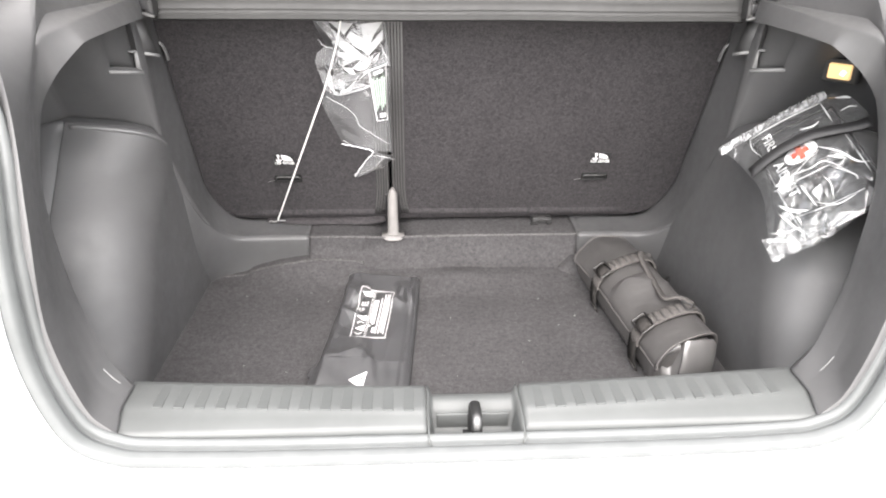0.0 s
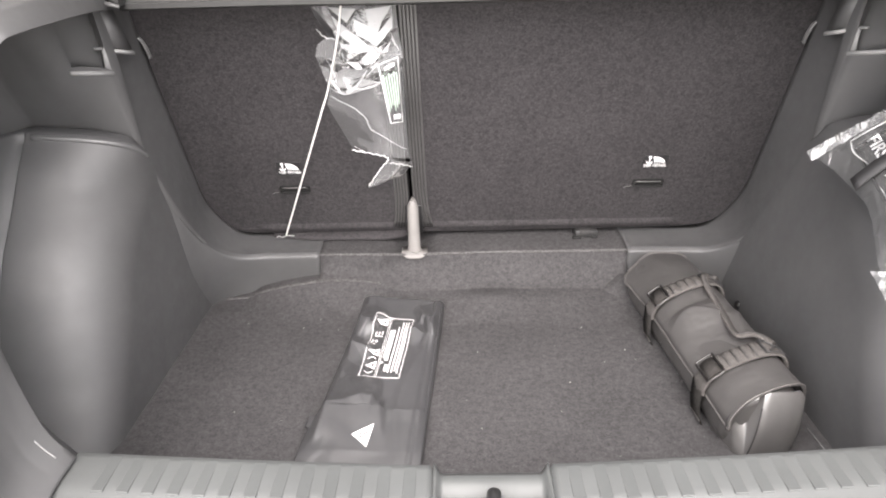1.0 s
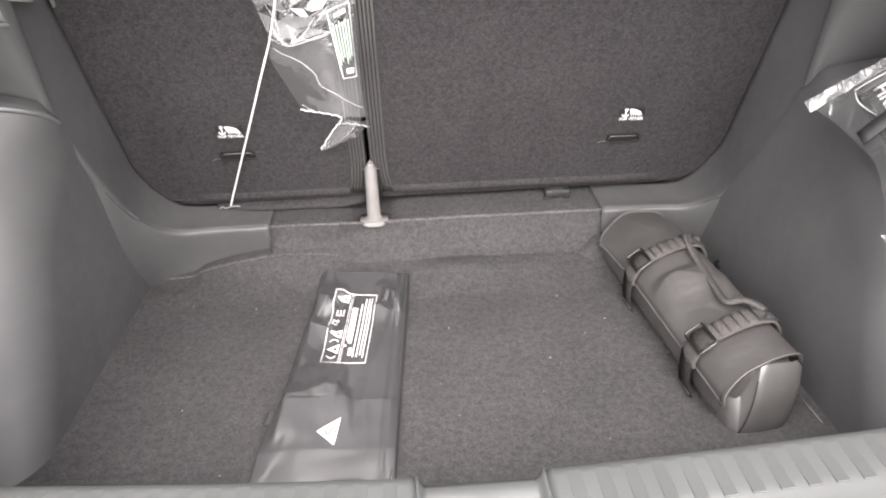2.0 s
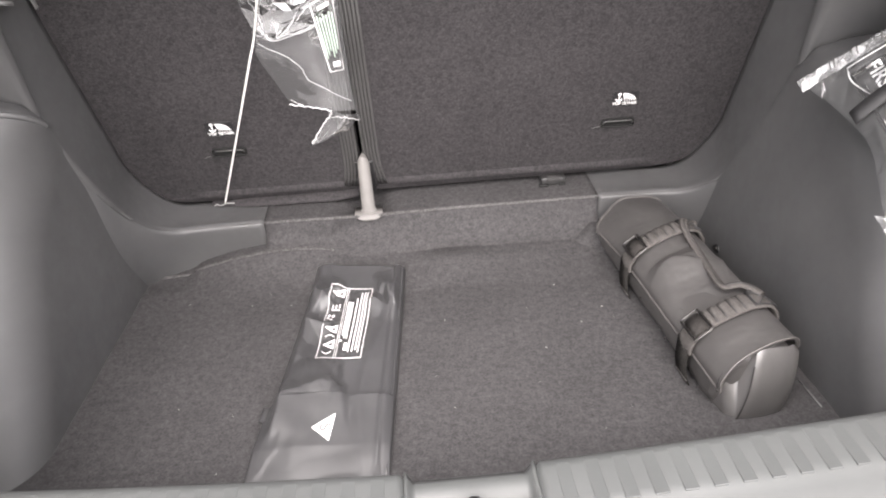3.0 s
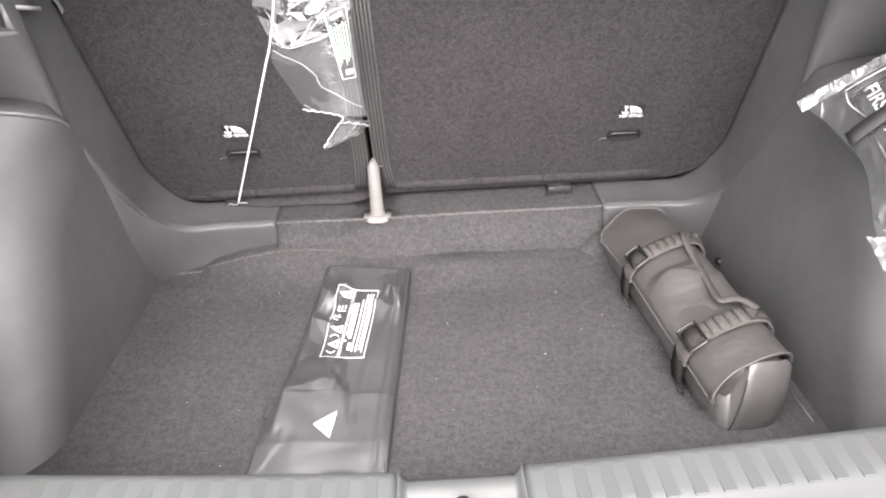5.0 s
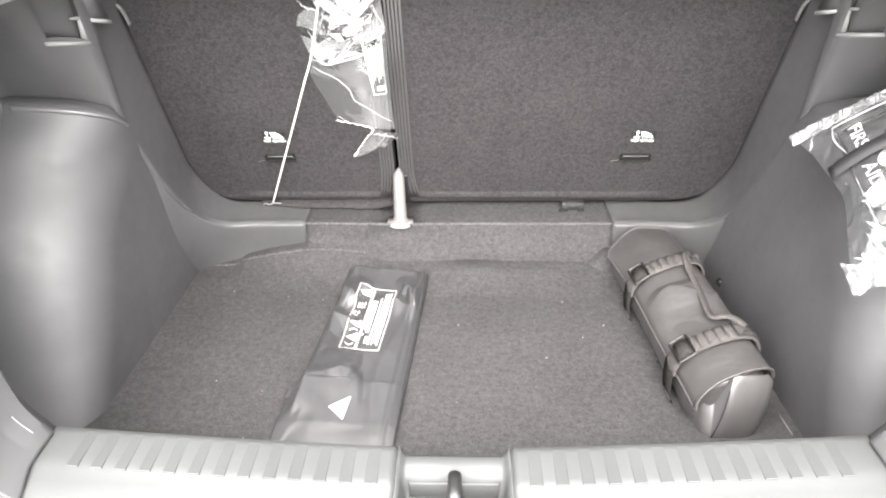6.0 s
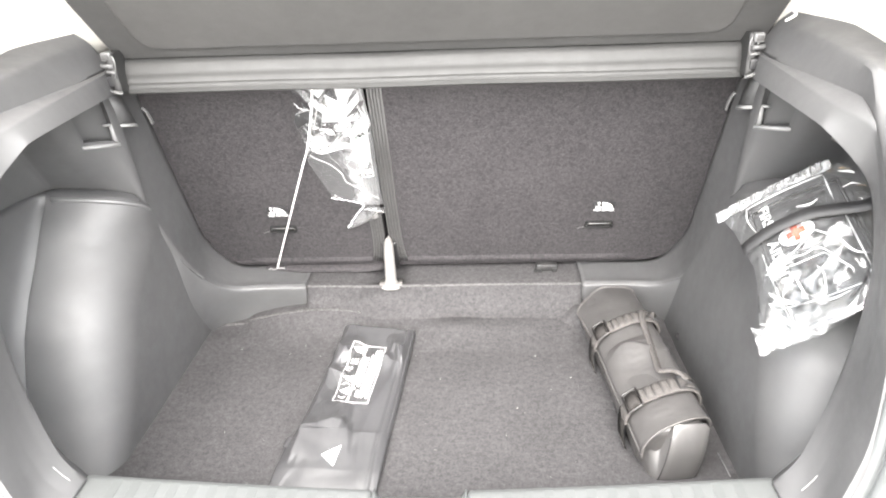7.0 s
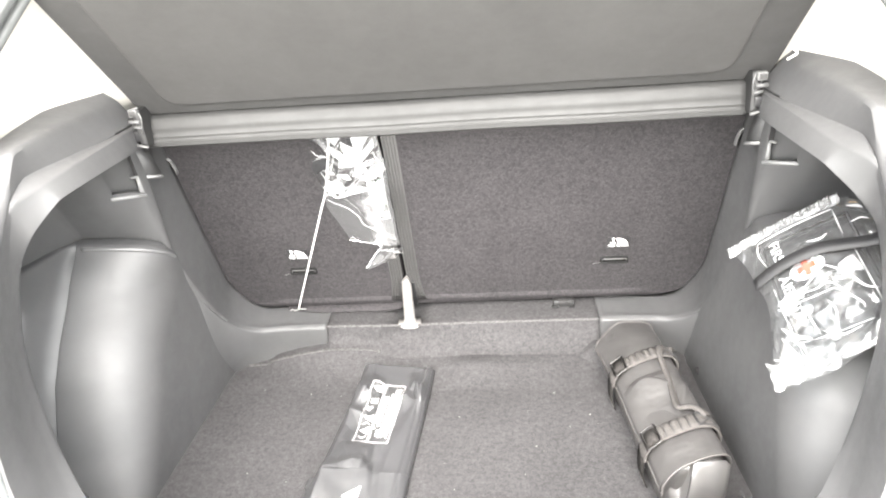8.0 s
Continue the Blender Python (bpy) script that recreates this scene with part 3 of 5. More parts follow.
def build_body():
    """White rear corners, bumper and the plain walls and roof that close the car."""
    for s in (-1, 1):
        rows = []
        for p in spline(SEAL[3:], 60):
            row = [p + Vector((0.02, -0.033, -0.010)), p + Vector((0.06, -0.045, -0.016)), (0.74, p.y - 0.05, p.z - 0.02), (0.83, p.y + 0.02, p.z - 0.02), (0.86, p.y + 0.16, p.z - 0.02), (0.865, p.y + 0.5, p.z - 0.02)]
            rows.append([Vector((s * q.x, q.y, q.z)) for q in spline(row, 24)])
        ob = tagged(part("body_corner", grid(rows, flip=(s < 0)), PAINT), "white painted rear corner of the car body", "car body", kind="structure")
        thick(ob, 0.003)
        w = part("body_side", box((s * 0.865 - 0.02, 1.10, 0.30), (s * 0.865 + 0.02, 3.2, 1.80)), PAINT)
        tagged(w, "white painted side of the car body", "car body", kind="structure")
        rows = []
        for k in range(30):
            z = lerp(1.30, 1.86, k / 29)
            lean = (z - 1.33) * 0.22
            row = [(0.545 - lean, 1.30 + lean * 1.2, z), (0.575 - lean, 1.17 + lean * 1.2, z), (0.625 - lean, 1.00 + lean * 1.2, z), (0.645 - lean, 0.88 + lean * 1.6, z), (0.655 - lean, 0.86 + lean * 1.6, z)]
            rows.append([Vector((s * q.x, q.y, q.z)) for q in spline(row, 20)])
        side = "left" if s < 0 else "right"
        ob = tagged(part("trim_pillar_" + side, grid(rows, flip=(s > 0)), CREAM), "pale cream plastic lining of the rear roof pillar", "trim", kind="structure")
        thick(ob, 0.003)
    prof = spline([(0, 0.672, 0.60), (0, 0.668, 0.76), (0, 0.648, 0.782), (0, 0.60, 0.779), (0, 0.50, 0.772), (0, 0.44, 0.755), (0, 0.415, 0.70), (0, 0.42, 0.55), (0, 0.47, 0.36)], 60)
    rows = []
    for k in range(61):
        x = lerp(-0.88, 0.88, k / 60)
        bow = 0.10 * (abs(x) / 0.88) ** 3
        rise = 0.028 * max(0.0, (abs(x) - 0.40) / 0.48) ** 1.5
        rows.append([Vector((x, p.y + bow * (0.67 - p.y) / 0.25, p.z + rise)) for p in prof])
    ob = tagged(part("rear_bumper", grid(rows, flip=False), PAINT), "white painted rear bumper below the loading sill", "bumper", kind="structure")
    thick(ob, 0.003)
    tagged(part("roof", box((-0.80, 1.12, 1.80), (0.80, 3.2, 1.86), 0.02), CREAM), "cream lined roof of the car", "ceiling", kind="structure")
    tagged(part("wall_front", box((-0.86, 3.2, 0.30), (0.86, 3.24, 1.84)), TRIM), "plain grey wall that closes the cabin", "wall", kind="structure")
    tagged(part("underbody", box((-0.86, 0.70, 0.30), (0.86, 3.2, 0.34)), BLACK), "black underside of the car", "car body", kind="structure")


RIBS = 13


def sill_bow(x, y):
    """The sill is bowed in plan: its inner edge runs forward towards the ends."""
    return curve_at([0.06, 0.10, 0.21, 0.264, 0.317, 0.37, 0.42, 0.465], [-0.0075, -0.006, 0.0, 0.003, 0.0068, 0.0105, 0.0145, 0.018], abs(x)) * min(1.0, max(0.0, (y - 0.688) / 0.028))


def build_sill():
    """Loading sill in two halves with a ribbed step, and the latch's hollow between."""
    for s in (-1, 1):
        side = "left" if s < 0 else "right"
        rows = []
        xs = [0.0605, 0.0615, 0.063, 0.066] + [lerp(0.07, 0.455, k / 40) for k in range(41)] + [0.4575, 0.462]
        for x in xs:
            drop = 0.012 * max(0.0, (0.066 - x) / 0.0055) + (0.0006 if x > 0.4552 else 0.0) + (0.004 if x > 0.46 else 0.0)
            prof = [(0.80, FLOOR - 0.01), (0.785, 0.74), (0.772, 0.806), (0.769, 0.816), (0.764, SILLZ + 0.001), (0.755, SILLZ + 0.0015), (0.722, SILLZ + 0.0008), (0.7135, SILLZ), (0.7105, SILLZ - 0.0016), (0.702, SILLZ - 0.004), (0.690, SILLZ - 0.0075), (0.686, SILLZ - 0.0095), (0.684, SILLZ - 0.014), (0.684, 0.70)]
            rows.append([Vector((s * x, y + sill_bow(x, y), z - drop)) for y, z in prof])
        ob = tagged(part("sill_" + side, grid(rows, flip=(s > 0)), SILL), "pale grey ribbed plastic loading sill plate", "sill", kind="structure")
        thick(ob, 0.002, 1.0)
        for k in range(RIBS):
            x = 0.086 + 0.0270 * k
            bm = box((s * x - 0.0066, 0.7125, SILLZ - 0.002), (s * x + 0.0066, 0.7600, SILLZ + 0.0016), 0.0004, 1)
            for v in bm.verts:
                v.co.y += sill_bow(v.co.x, v.co.y)
            part("rib", bm, SILLRIB, ob, smooth=False)
    # hollow of the latch
    ys = [(0.79, 0.70), (0.772, 0.797), (0.764, 0.803), (0.752, 0.801), (0.747, 0.794), (0.7445, 0.790), (0.742, 0.768), (0.738, 0.764), (0.70, 0.763), (0.680, 0.765), (0.674, 0.780), (0.668, 0.782)]
    rows = []
    for k in range(49):
        u = k / 24 - 1
        x = 0.0625 * u
        wall = max(0.0, (abs(u) - 0.86) / 0.14) ** 1.3
        rows.append([Vector((x, y + sill_bow(0.0625, y), lerp(z, SILLZ - 0.006 - 0.2 * max(0, 0.72 - y), wall) if y < 0.785 else z)) for y, z in ys])
    ob = tagged(part("sill_hollow", grid(rows, flip=True), SILL), "pale grey plastic hollow round the latch striker", "sill", kind="structure")
    thick(ob, 0.002)
    part("back_panel", box((-0.049, 0.7320, 0.7690), (0.049, 0.7385, 0.7915), 0.0015, 2), SILL, ob)
    for s in (-1, 1):
        part("slot_edge", box((s * 0.021 - 0.008, 0.694, 0.7615), (s * 0.021 + 0.008, 0.712, 0.7665), 0.001, 1), GREYPART, ob)


build_ground()
build_floor()
build_step()
for side in (-1, 1):
    build_corner(side)
    build_side(side)
    build_frame(side)
build_seal()
build_body()
build_sill()


# ---- the rear seat backs ----
def seat_face(x, h, w):
    """World place on the reclined seat back: x across, h up along it, w out of it, to the rear."""
    d = Vector((0, -0.355, 0.935)).normalized()
    out = Vector((0, -0.935, -0.355)).normalized()
    return Vector((x, 1.500, 0.765)) + d * h + out * w


def seat_h(z):
    return (z - 0.765) / 0.935


def seat_pose(x, h, w):
    """Pose on the seat back: x across, y up along it, z out of it."""
    m = Matrix.Identity(4)
    d = Vector((0, -0.355, 0.935)).normalized()
    out = Vector((0, -0.935, -0.355)).normalized()
    for i, v in enumerate((Vector((1, 0, 0)), d, out)):
        m.col[i][:3] = v
    m.col[3][:3] = seat_face(x, h, w)
    return m


SPLIT = -0.124


def build_seat(name, x0, x1, r0, r1, strip_at, mark_x, label):
    """Seat back with its carpeted rear, ribbed edge strip, tether label and tether bar."""
    seat = thing(name, seat_face((x0 + x1) / 2, 0, -0.06), label, "seat back", "rear seat backs")
    out = rounded([(x0, -0.020 if x0 > -0.3 else -0.014), (x1, -0.020 if x1 < 0 else -0.014), (x1, 0.62), (x0, 0.62)], [r0, r1, 0.03, 0.03], 10)
    part("backrest", slab(out, 0.09, seat_face, 0.010, 4), SEATCARPET, seat)
    # a welted seam along the lower rim
    part("welt", tube([seat_face(lerp(x0 + r0 * 0.6, x1 - r1, k / 40), 0.004 + 0.0008 * math.sin(k), 0.0) for k in range(41)], 0.0022, 6), SEATCARPET, seat)
    # the cover is turned under: a padded roll below a stitched line
    rows = []
    for k in range(61):
        x = lerp(x0 + r0 * 0.95, x1 - r1 * 0.9, k / 60)
        puff = 0.0045 + 0.0012 * noise.noise((x * 17, 5.0, 0.0))
        end = min(1.0, 12 * min(k / 60, 1 - k / 60))
        hem = 0.0175 + 0.0012 * noise.noise((x * 11, 1.0, 2.0))
        rows.append([seat_face(x, hem * q - 0.003 * (1 - q), puff * end * math.sin(math.pi * (0.12 + 0.88 * q)) + 0.0004) for q in [i / 8 for i in range(9)]])
    part("turned_hem", grid(rows), SEATCARPET, seat, "padded hem stitched along the lower edge")
    # ribbed strip beside the split
    for k in range(5):
        x = lerp(strip_at[0], strip_at[1], (k + 0.5) / 5)
        w = (strip_at[1] - strip_at[0]) / 5
        away = 1 if x > SPLIT else -1
        run = [seat_face(x + away * 0.009 * max(0.0, 1 - h / 0.10) ** 2, 0.004 + h, 0.0030) for h in (0.0, 0.02, 0.04, 0.06, 0.08, 0.10, 0.30, 0.58)]
        bm = ribbon(run, Vector((1, 0, 0)), w * 0.72, 0.0045)
        part("strip_rib", bm, STRIP, seat)
    # tether bar in its slot
    h = seat_h(0.8745)
    slot = rounded([(-0.030, -0.008), (0.030, -0.008), (0.030, 0.008), (-0.030, 0.008)], 0.0055, 4)
    place = seat_pose(mark_x, h, 0)
    # raised plate without depth; the hollow's darkness is in its colour
    part("tether_slot", slab(slot, 0.004, lambda u, v, w: place @ Vector((u, v, w + 0.003)), 0.002, 2), PIT, seat, "tether slot, the shade of its hollow put into black")
    rim = [place @ Vector((p[0], p[1], 0.0045)) for p in rounded([(-0.031, -0.009), (0.031, -0.009), (0.028, 0.0095), (-0.028, 0.0095)], 0.006, 4)]
    part("slot_rim", tube(rim + rim[:2], 0.0015, 8), PIT, seat, "raised black rim of the slot")
    bar = [place @ Vector(p) for p in ((-0.027, -0.002, 0.004), (-0.0265, 0.003, 0.006), (-0.023, 0.0058, 0.0068), (-0.018, 0.0062, 0.0070), (0.018, 0.0062, 0.0070), (0.023, 0.0058, 0.0068), (0.0265, 0.003, 0.006), (0.027, -0.002, 0.004))]
    part("tether_bar", tube(spline(bar, 24), 0.0011, 8), LINKBAR, seat, "bright steel tether bar")
    part("loose_thread", tube(spline([place @ Vector(p) for p in ((-0.028, -0.004, 0.004), (-0.034, -0.0065, 0.005), (-0.040, -0.008, 0.004), (-0.046, -0.012, 0.003))], 14), 0.0004, 5), CLIPGREY, seat, "frayed thread at the slot")
    # woven label with its sign
    h = seat_h(0.9225)
    lab = seat_pose(mark_x + (0.005 if mark_x > 0 else -0.002), h, 0.0015)
    patch = part("tether_label", slab(rounded([(-0.023, -0.0155), (0.023, -0.0155), (0.023, 0.0155), (-0.023, 0.0155)], 0.001, 2), 0.001, lambda u, v, w: lab @ Vector((u, v, w)), 0.0003, 1), BLACK, seat, "black label with a white sign")
    lettering("label_words", "TOP TETHER", 0.0076, lab @ pose(0, -0.0095, 0.0006), WHITE, patch)

    def stroke(pts, r, nm="sign_line"):
        part(nm, tube([lab @ Vector((*p, 0.0006)) for p in pts], r, 6), WHITE, patch)
    stroke([(-0.012, 0.011), (-0.012, -0.003)], 0.0011)
    stroke([(-0.0175, 0.001), (-0.015, -0.003), (-0.012, -0.0042), (-0.009, -0.003), (-0.0065, 0.001)], 0.0011)
    ring = [(-0.012 + 0.0026 * math.cos(a * math.pi / 4), 0.0115 + 0.0022 * math.sin(a * math.pi / 4)) for a in range(9)]
    stroke(ring, 0.0007)
    for k in range(5):
        stroke([(-0.004 + 0.0042 * k, 0.011 - 0.0018 * k), (-0.0005 + 0.0042 * k, -0.0045)], 0.0013)
    stroke([(-0.006, 0.012), (0.004, 0.011), (0.013, 0.006), (0.019, -0.003)], 0.0010)
    return seat


seat_l = build_seat("folding_seat", -0.562, SPLIT - 0.003, 0.108, 0.022, (-0.157, SPLIT - 0.004), -0.354, "narrow folding seat, its back covered in charcoal carpet")
seat_r = build_seat("folding_seat", SPLIT + 0.003, 0.558, 0.022, 0.123, (SPLIT + 0.004, -0.090), 0.347, "wide folding seat, its back covered in charcoal carpet")


def build_seat_cloth():
    """Soft carpet tongue that hangs out below the narrow seat back."""
    rows = []
    for k in range(49):
        x = lerp(-0.425, -0.136, k / 48)
        end = min(1.0, max(0.05, (x + 0.430) / 0.10)) * min(1.0, max(0.2, (-0.130 - x) / 0.02))
        y = 1.4865 + 0.004 * noise.noise((x * 13, 0, 0)) + 0.016 * (1 - end)
        z = 0.7425 + 0.0008 * noise.noise((x * 20, 2, 0)) + 0.004 * math.exp(-((x + 0.15) / 0.02) ** 2)
        rows.append([Vector((x, y + 0.004, z - 0.0005)), Vector((x, y, z + 0.0020)), Vector((x, y + 0.002, z + 0.006)), Vector((x, y + 0.009, z + 0.011)), Vector((x, y + 0.022, z + 0.014)), Vector((x, y + 0.045, z + 0.013))])
    ob = thick(part("carpet_tongue", grid(rows, flip=True), SEATCARPET, seat_l, "soft carpet edge hanging below the seat back"), 0.002)


build_seat_cloth()


def build_belt_guide():
    g = thing("seat_latch_cover", (-0.120, 1.45, 0.728), "light grey plastic cover standing between the seats", "latch cover")
    base = rounded([(-0.140, -0.003), (-0.101, -0.003), (-0.093, 0.010), (-0.148, 0.010)], [0.012, 0.012, 0.003, 0.003], 5)
    part("base", slab(base, 0.03, lambda u, v, w: Vector((u, 1.436 - w + 0.3 * v, 0.724 + v)), 0.004, 3), GREYPART, g)
    rows = []
    for k in range(25):
        t = k / 24
        z = lerp(0.732, 0.846, t)
        w = 0.0132 * lerp(1.0, 0.84, t) * math.sqrt(max(0.02, 1 - max(0, (t - 0.80) / 0.20) ** 2))
        if t < 0.06:
            w += 0.006 * (1 - t / 0.06) ** 2
        y = 1.444 + 0.004 * t
        rows.append([Vector((-0.1205 + w * math.cos(a * math.pi / 8), y + 0.012 - 0.012 * math.sin(a * math.pi / 8), z)) for a in range(-4, 13)])
    part("stem", grid(rows, closed=True, cap=True, flip=True), GREYPART, g)


build_belt_guide()
slot_bm = box((-0.017, -0.050, 0), (0.017, 0.030, 0.0052), 0.002)
slot_bm.transform(seat_pose(-0.1205, seat_h(0.80), 0.0))
part("latch_slot", slot_bm, BLACK, seat_r, "black latch slot at the split")
hb = part("hinge_bracket", box((0.217, 1.486, 0.7405), (0.265, 1.512, 0.7565), 0.003), HINGEDARK, seat_r, "black hinge bracket")
part("bracket_plate", box((0.228, 1.4835, 0.7475), (0.252, 1.500, 0.7580), 0.0025), MATTE, hb)
# near-black blocks stand in for the shaded notches beside the bracket
part("notch_shade", box((0.212, 1.480, 0.7380), (0.230, 1.490, 0.7450), 0.0015), PIT, hb)
part("notch_shade", box((0.252, 1.482, 0.7385), (0.264, 1.490, 0.7465), 0.0015), PIT, hb)


# ---- the lifted parcel tray ----
def build_tray():
    tray = thing("parcel_tray", (0, 1.21, 1.244), "grey felt-covered parcel tray, its rear lifted up", "parcel shelf")
    prof = [(1.235, 1.246), (1.214, 1.2425), (1.2095, 1.2445), (1.209, 1.249), (1.2115, 1.251), (1.2125, 1.257), (1.211, 1.259), (1.2125, 1.262), (1.2135, 1.270), (1.2125, 1.272), (1.214, 1.276), (1.217, 1.286), (1.222, 1.291), (1.245, 1.293)]
    rows = [[Vector((x, y + 0.0005 * noise.noise((x * 20, y, z * 30)), z + 0.0012 * noise.noise((x * 5, 0, 0)))) for y, z in prof] for x in [lerp(-0.505, 0.505, k / 60) for k in range(61)]]
    bar = creased(part("front_bar", grid(rows, flip=False), TRAYBAR, tray, "ribbed light grey front bar"), 55)
    thick(bar, 0.003)
    slope = radians(TRAY_TILT)
    a, b = Vector((0, -math.cos(slope), math.sin(slope))), Vector((0, -math.sin(slope), -math.cos(slope)))
    foot = Vector((0, 1.222, 1.300))

    def at(u, v, w):
        return foot + Vector((u, 0, 0)) + a * v + b * w
    plate = rounded([(-0.512, -0.01), (0.536, -0.01), (0.533, 0.50), (-0.505, 0.50)], [0.01, 0.02, 0.05, 0.05], 6)
    part("panel", slab(plate, 0.020, lambda u, v, w: at(u, v, w), 0.004, 2), TRAYRIM, tray)
    field = rounded([(-0.452, 0.022), (0.470, 0.022), (0.466, 0.45), (-0.445, 0.45)], [0.04, 0.04, 0.04, 0.04], 8)
    part("felt_field", slab(field, 0.004, lambda u, v, w: at(u, v, w + 0.007), 0.006, 3), TRAY, tray, "flat felt field inside a raised rim")
    for s in (-1, 1):
        o = 0.0 if s > 0 else -0.004
        br = part("hinge_bracket", slab(rounded([(-0.018, -0.042), (0.018, -0.042), (0.022, 0.020), (-0.012, 0.024)], 0.008, 5), 0.014, lambda p, q, w: Vector((s * (0.512 + o + w), 1.205 + p, 1.290 + q)) if s > 0 else Vector((s * (0.512 + o + w), 1.205 - p, 1.290 + q)), 0.004, 3), HINGEDARK, tray, "dark grey hinge plate of the tray")
        part("link", box((s * (0.511 + o) - 0.008, 1.184, 1.299), (s * (0.511 + o) + 0.008, 1.198, 1.313), 0.003, 3), HOOKGREY, br, "translucent grey plastic link")
        part("link_hollow", box((s * (0.511 + o) - 0.0055, 1.1825, 1.302), (s * (0.511 + o) + 0.0055, 1.1855, 1.310), 0.001), TRAYRIM, br)
        part("link_bar", tube([(s * (0.501 + o), 1.185, 1.2915), (s * (0.520 + o), 1.184, 1.293)], 0.0036, 10), LINKGREY, br, "pale pivot bar")
        part("link_bar", tube([(s * (0.499 + o), 1.186, 1.281), (s * (0.514 + o), 1.185, 1.283)], 0.0028, 10), LINKGREY, br)
        part("spring_wire", tube(spline([(s * (0.499 + o), 1.184, 1.308), (s * (0.4965 + o), 1.183, 1.298), (s * (0.498 + o), 1.183, 1.285), (s * (0.502 + o), 1.184, 1.272)], 20), 0.0010, 6), LINKMETAL, br, "bright bent spring wire")
        part("link_base", box((s * (0.511 + o) - 0.008, 1.186, 1.257), (s * (0.511 + o) + 0.008, 1.200, 1.275), 0.003, 3), BLACK, br)
        part("pin", tube(spline([(s * (0.498 + o), 1.186, 1.2475), (s * (0.506 + o), 1.182, 1.2505), (s * (0.520 + o), 1.186, 1.2535)], 12), 0.0028, 8), LINKGREY, tray, "chipped pale plastic pivot pin")
    # loose end of the lifting cord stuffed between the tray and the pillar
    part("cord_end", tube(spline([(0.536, 1.168, 1.332), (0.546, 1.160, 1.342), (0.541, 1.164, 1.350), (0.550, 1.158, 1.357), (0.546, 1.162, 1.366), (0.560, 1.158, 1.345)], 40), 0.0019, 7), CORD, tray, "crumpled white end of the lifting cord")


LINKGREY = plain("link_plastic", (0.09, 0.09, 0.09), 0.4)
LINKMETAL = plain("link_steel", (0.22, 0.22, 0.22), 0.38, 1.0)
HOOK = plain("pale_hook", (0.25, 0.25, 0.25), 0.4)
HOOKGREY = plain("mid_grey_plastic", (0.13, 0.13, 0.13), 0.45)
TRAY_TILT = 44
build_tray()


# ---- hooks, clips and the lamp in the side linings ----
def build_hook(s):
    hk = thing("bag_hook", (s * 0.552, 1.20, 1.17), "grey plastic bag hook in a recess of the lining", "hook", "bag hooks")

    def w(x, y, z):
        return Vector((s * x, y, z + (0.005 if s > 0 and x > 0.1 else 0.0)))

    def block(nm, rear, push, material=HOOK, bevel=0.0010):
        """A solid with the given rear face, as deep as push."""
        bm = grid([[w(*p) for p in rear], [w(*p) + w(*push) for p in rear]], closed=True, cap=True)
        bmesh.ops.recalc_face_normals(bm, faces=bm.faces[:])
        bmesh.ops.bevel(bm, geom=bm.edges[:], offset=bevel, segments=2, affect="EDGES")
        return part(nm, bm, material, hk)
    block("lower_lip", [(0.5395, 1.2215, 1.1480), (0.5745, 1.1680, 1.1590), (0.5745, 1.1680, 1.1650), (0.5395, 1.2215, 1.1540)], (0.008, 0.006, 0))
    block("tongue", [(0.5415, 1.2230, 1.1550), (0.5475, 1.2140, 1.1560), (0.5445, 1.2105, 1.1905), (0.5385, 1.2195, 1.1905)], (0.006, 0.006, 0))
    block("tongue_top", [(0.5430, 1.2125, 1.1862), (0.5500, 1.2010, 1.1880), (0.5500, 1.2010, 1.1910), (0.5430, 1.2125, 1.1900)], (0.006, 0.006, 0))
    block("upper_pad", [(0.5350, 1.2290, 1.1870), (0.5230, 1.2620, 1.1780), (0.5310, 1.2440, 1.2400), (0.5350, 1.2080, 1.2440)], (0.022, 0.006, 0), TRIM, 0.002)
    block("upper_lip", [(0.5335, 1.2290, 1.1795), (0.5215, 1.2620, 1.1705), (0.5215, 1.2620, 1.1762), (0.5335, 1.2290, 1.1852)], (0.010, 0.004, 0))


for side in (-1, 1):
    build_hook(side)
    cl = thing("seat_latch_striker", (side * 0.532, 1.34, 1.172), "small pale latch tab at the edge of the seat back", "latch", "seat latches")
    part("tab", tube(spline([(side * 0.548, 1.336, 1.186), (side * 0.5425, 1.337, 1.180), (side * 0.5395, 1.342, 1.166), (side * 0.5400, 1.349, 1.152)], 16), 0.0042, 8, 0.6, (1, 0, 0)), HOOKGREY, cl)


def build_lamp():
    lm = thing("luggage_lamp", (0.645, 1.12, 1.175), "small lit amber luggage lamp in the side lining", "lamp")
    m = look((0.640, 1.114, 1.175), (0.30, 0.85, 1.16))

    def at(u, v, w):
        return m @ Vector((u, v, -w))
    part("housing", slab(rounded([(-0.028, -0.020), (0.028, -0.020), (0.028, 0.020), (-0.028, 0.020)], 0.006), 0.02, lambda u, v, w: at(-u, v, w), 0.004), TRAYRIM, lm)
    part("lens", slab(rounded([(-0.018, -0.0125), (0.018, -0.0125), (0.018, 0.0125), (-0.018, 0.0125)], 0.003), 0.008, lambda u, v, w: at(-u, v, w + 0.006), 0.003), AMBER, lm, "glowing amber lens")
    part("bulb", tube([at(-0.004, 0.0, 0.0061), at(-0.010, -0.003, 0.0061)], 0.0045, 8), BULB, lm, "bright bulb behind the lens")


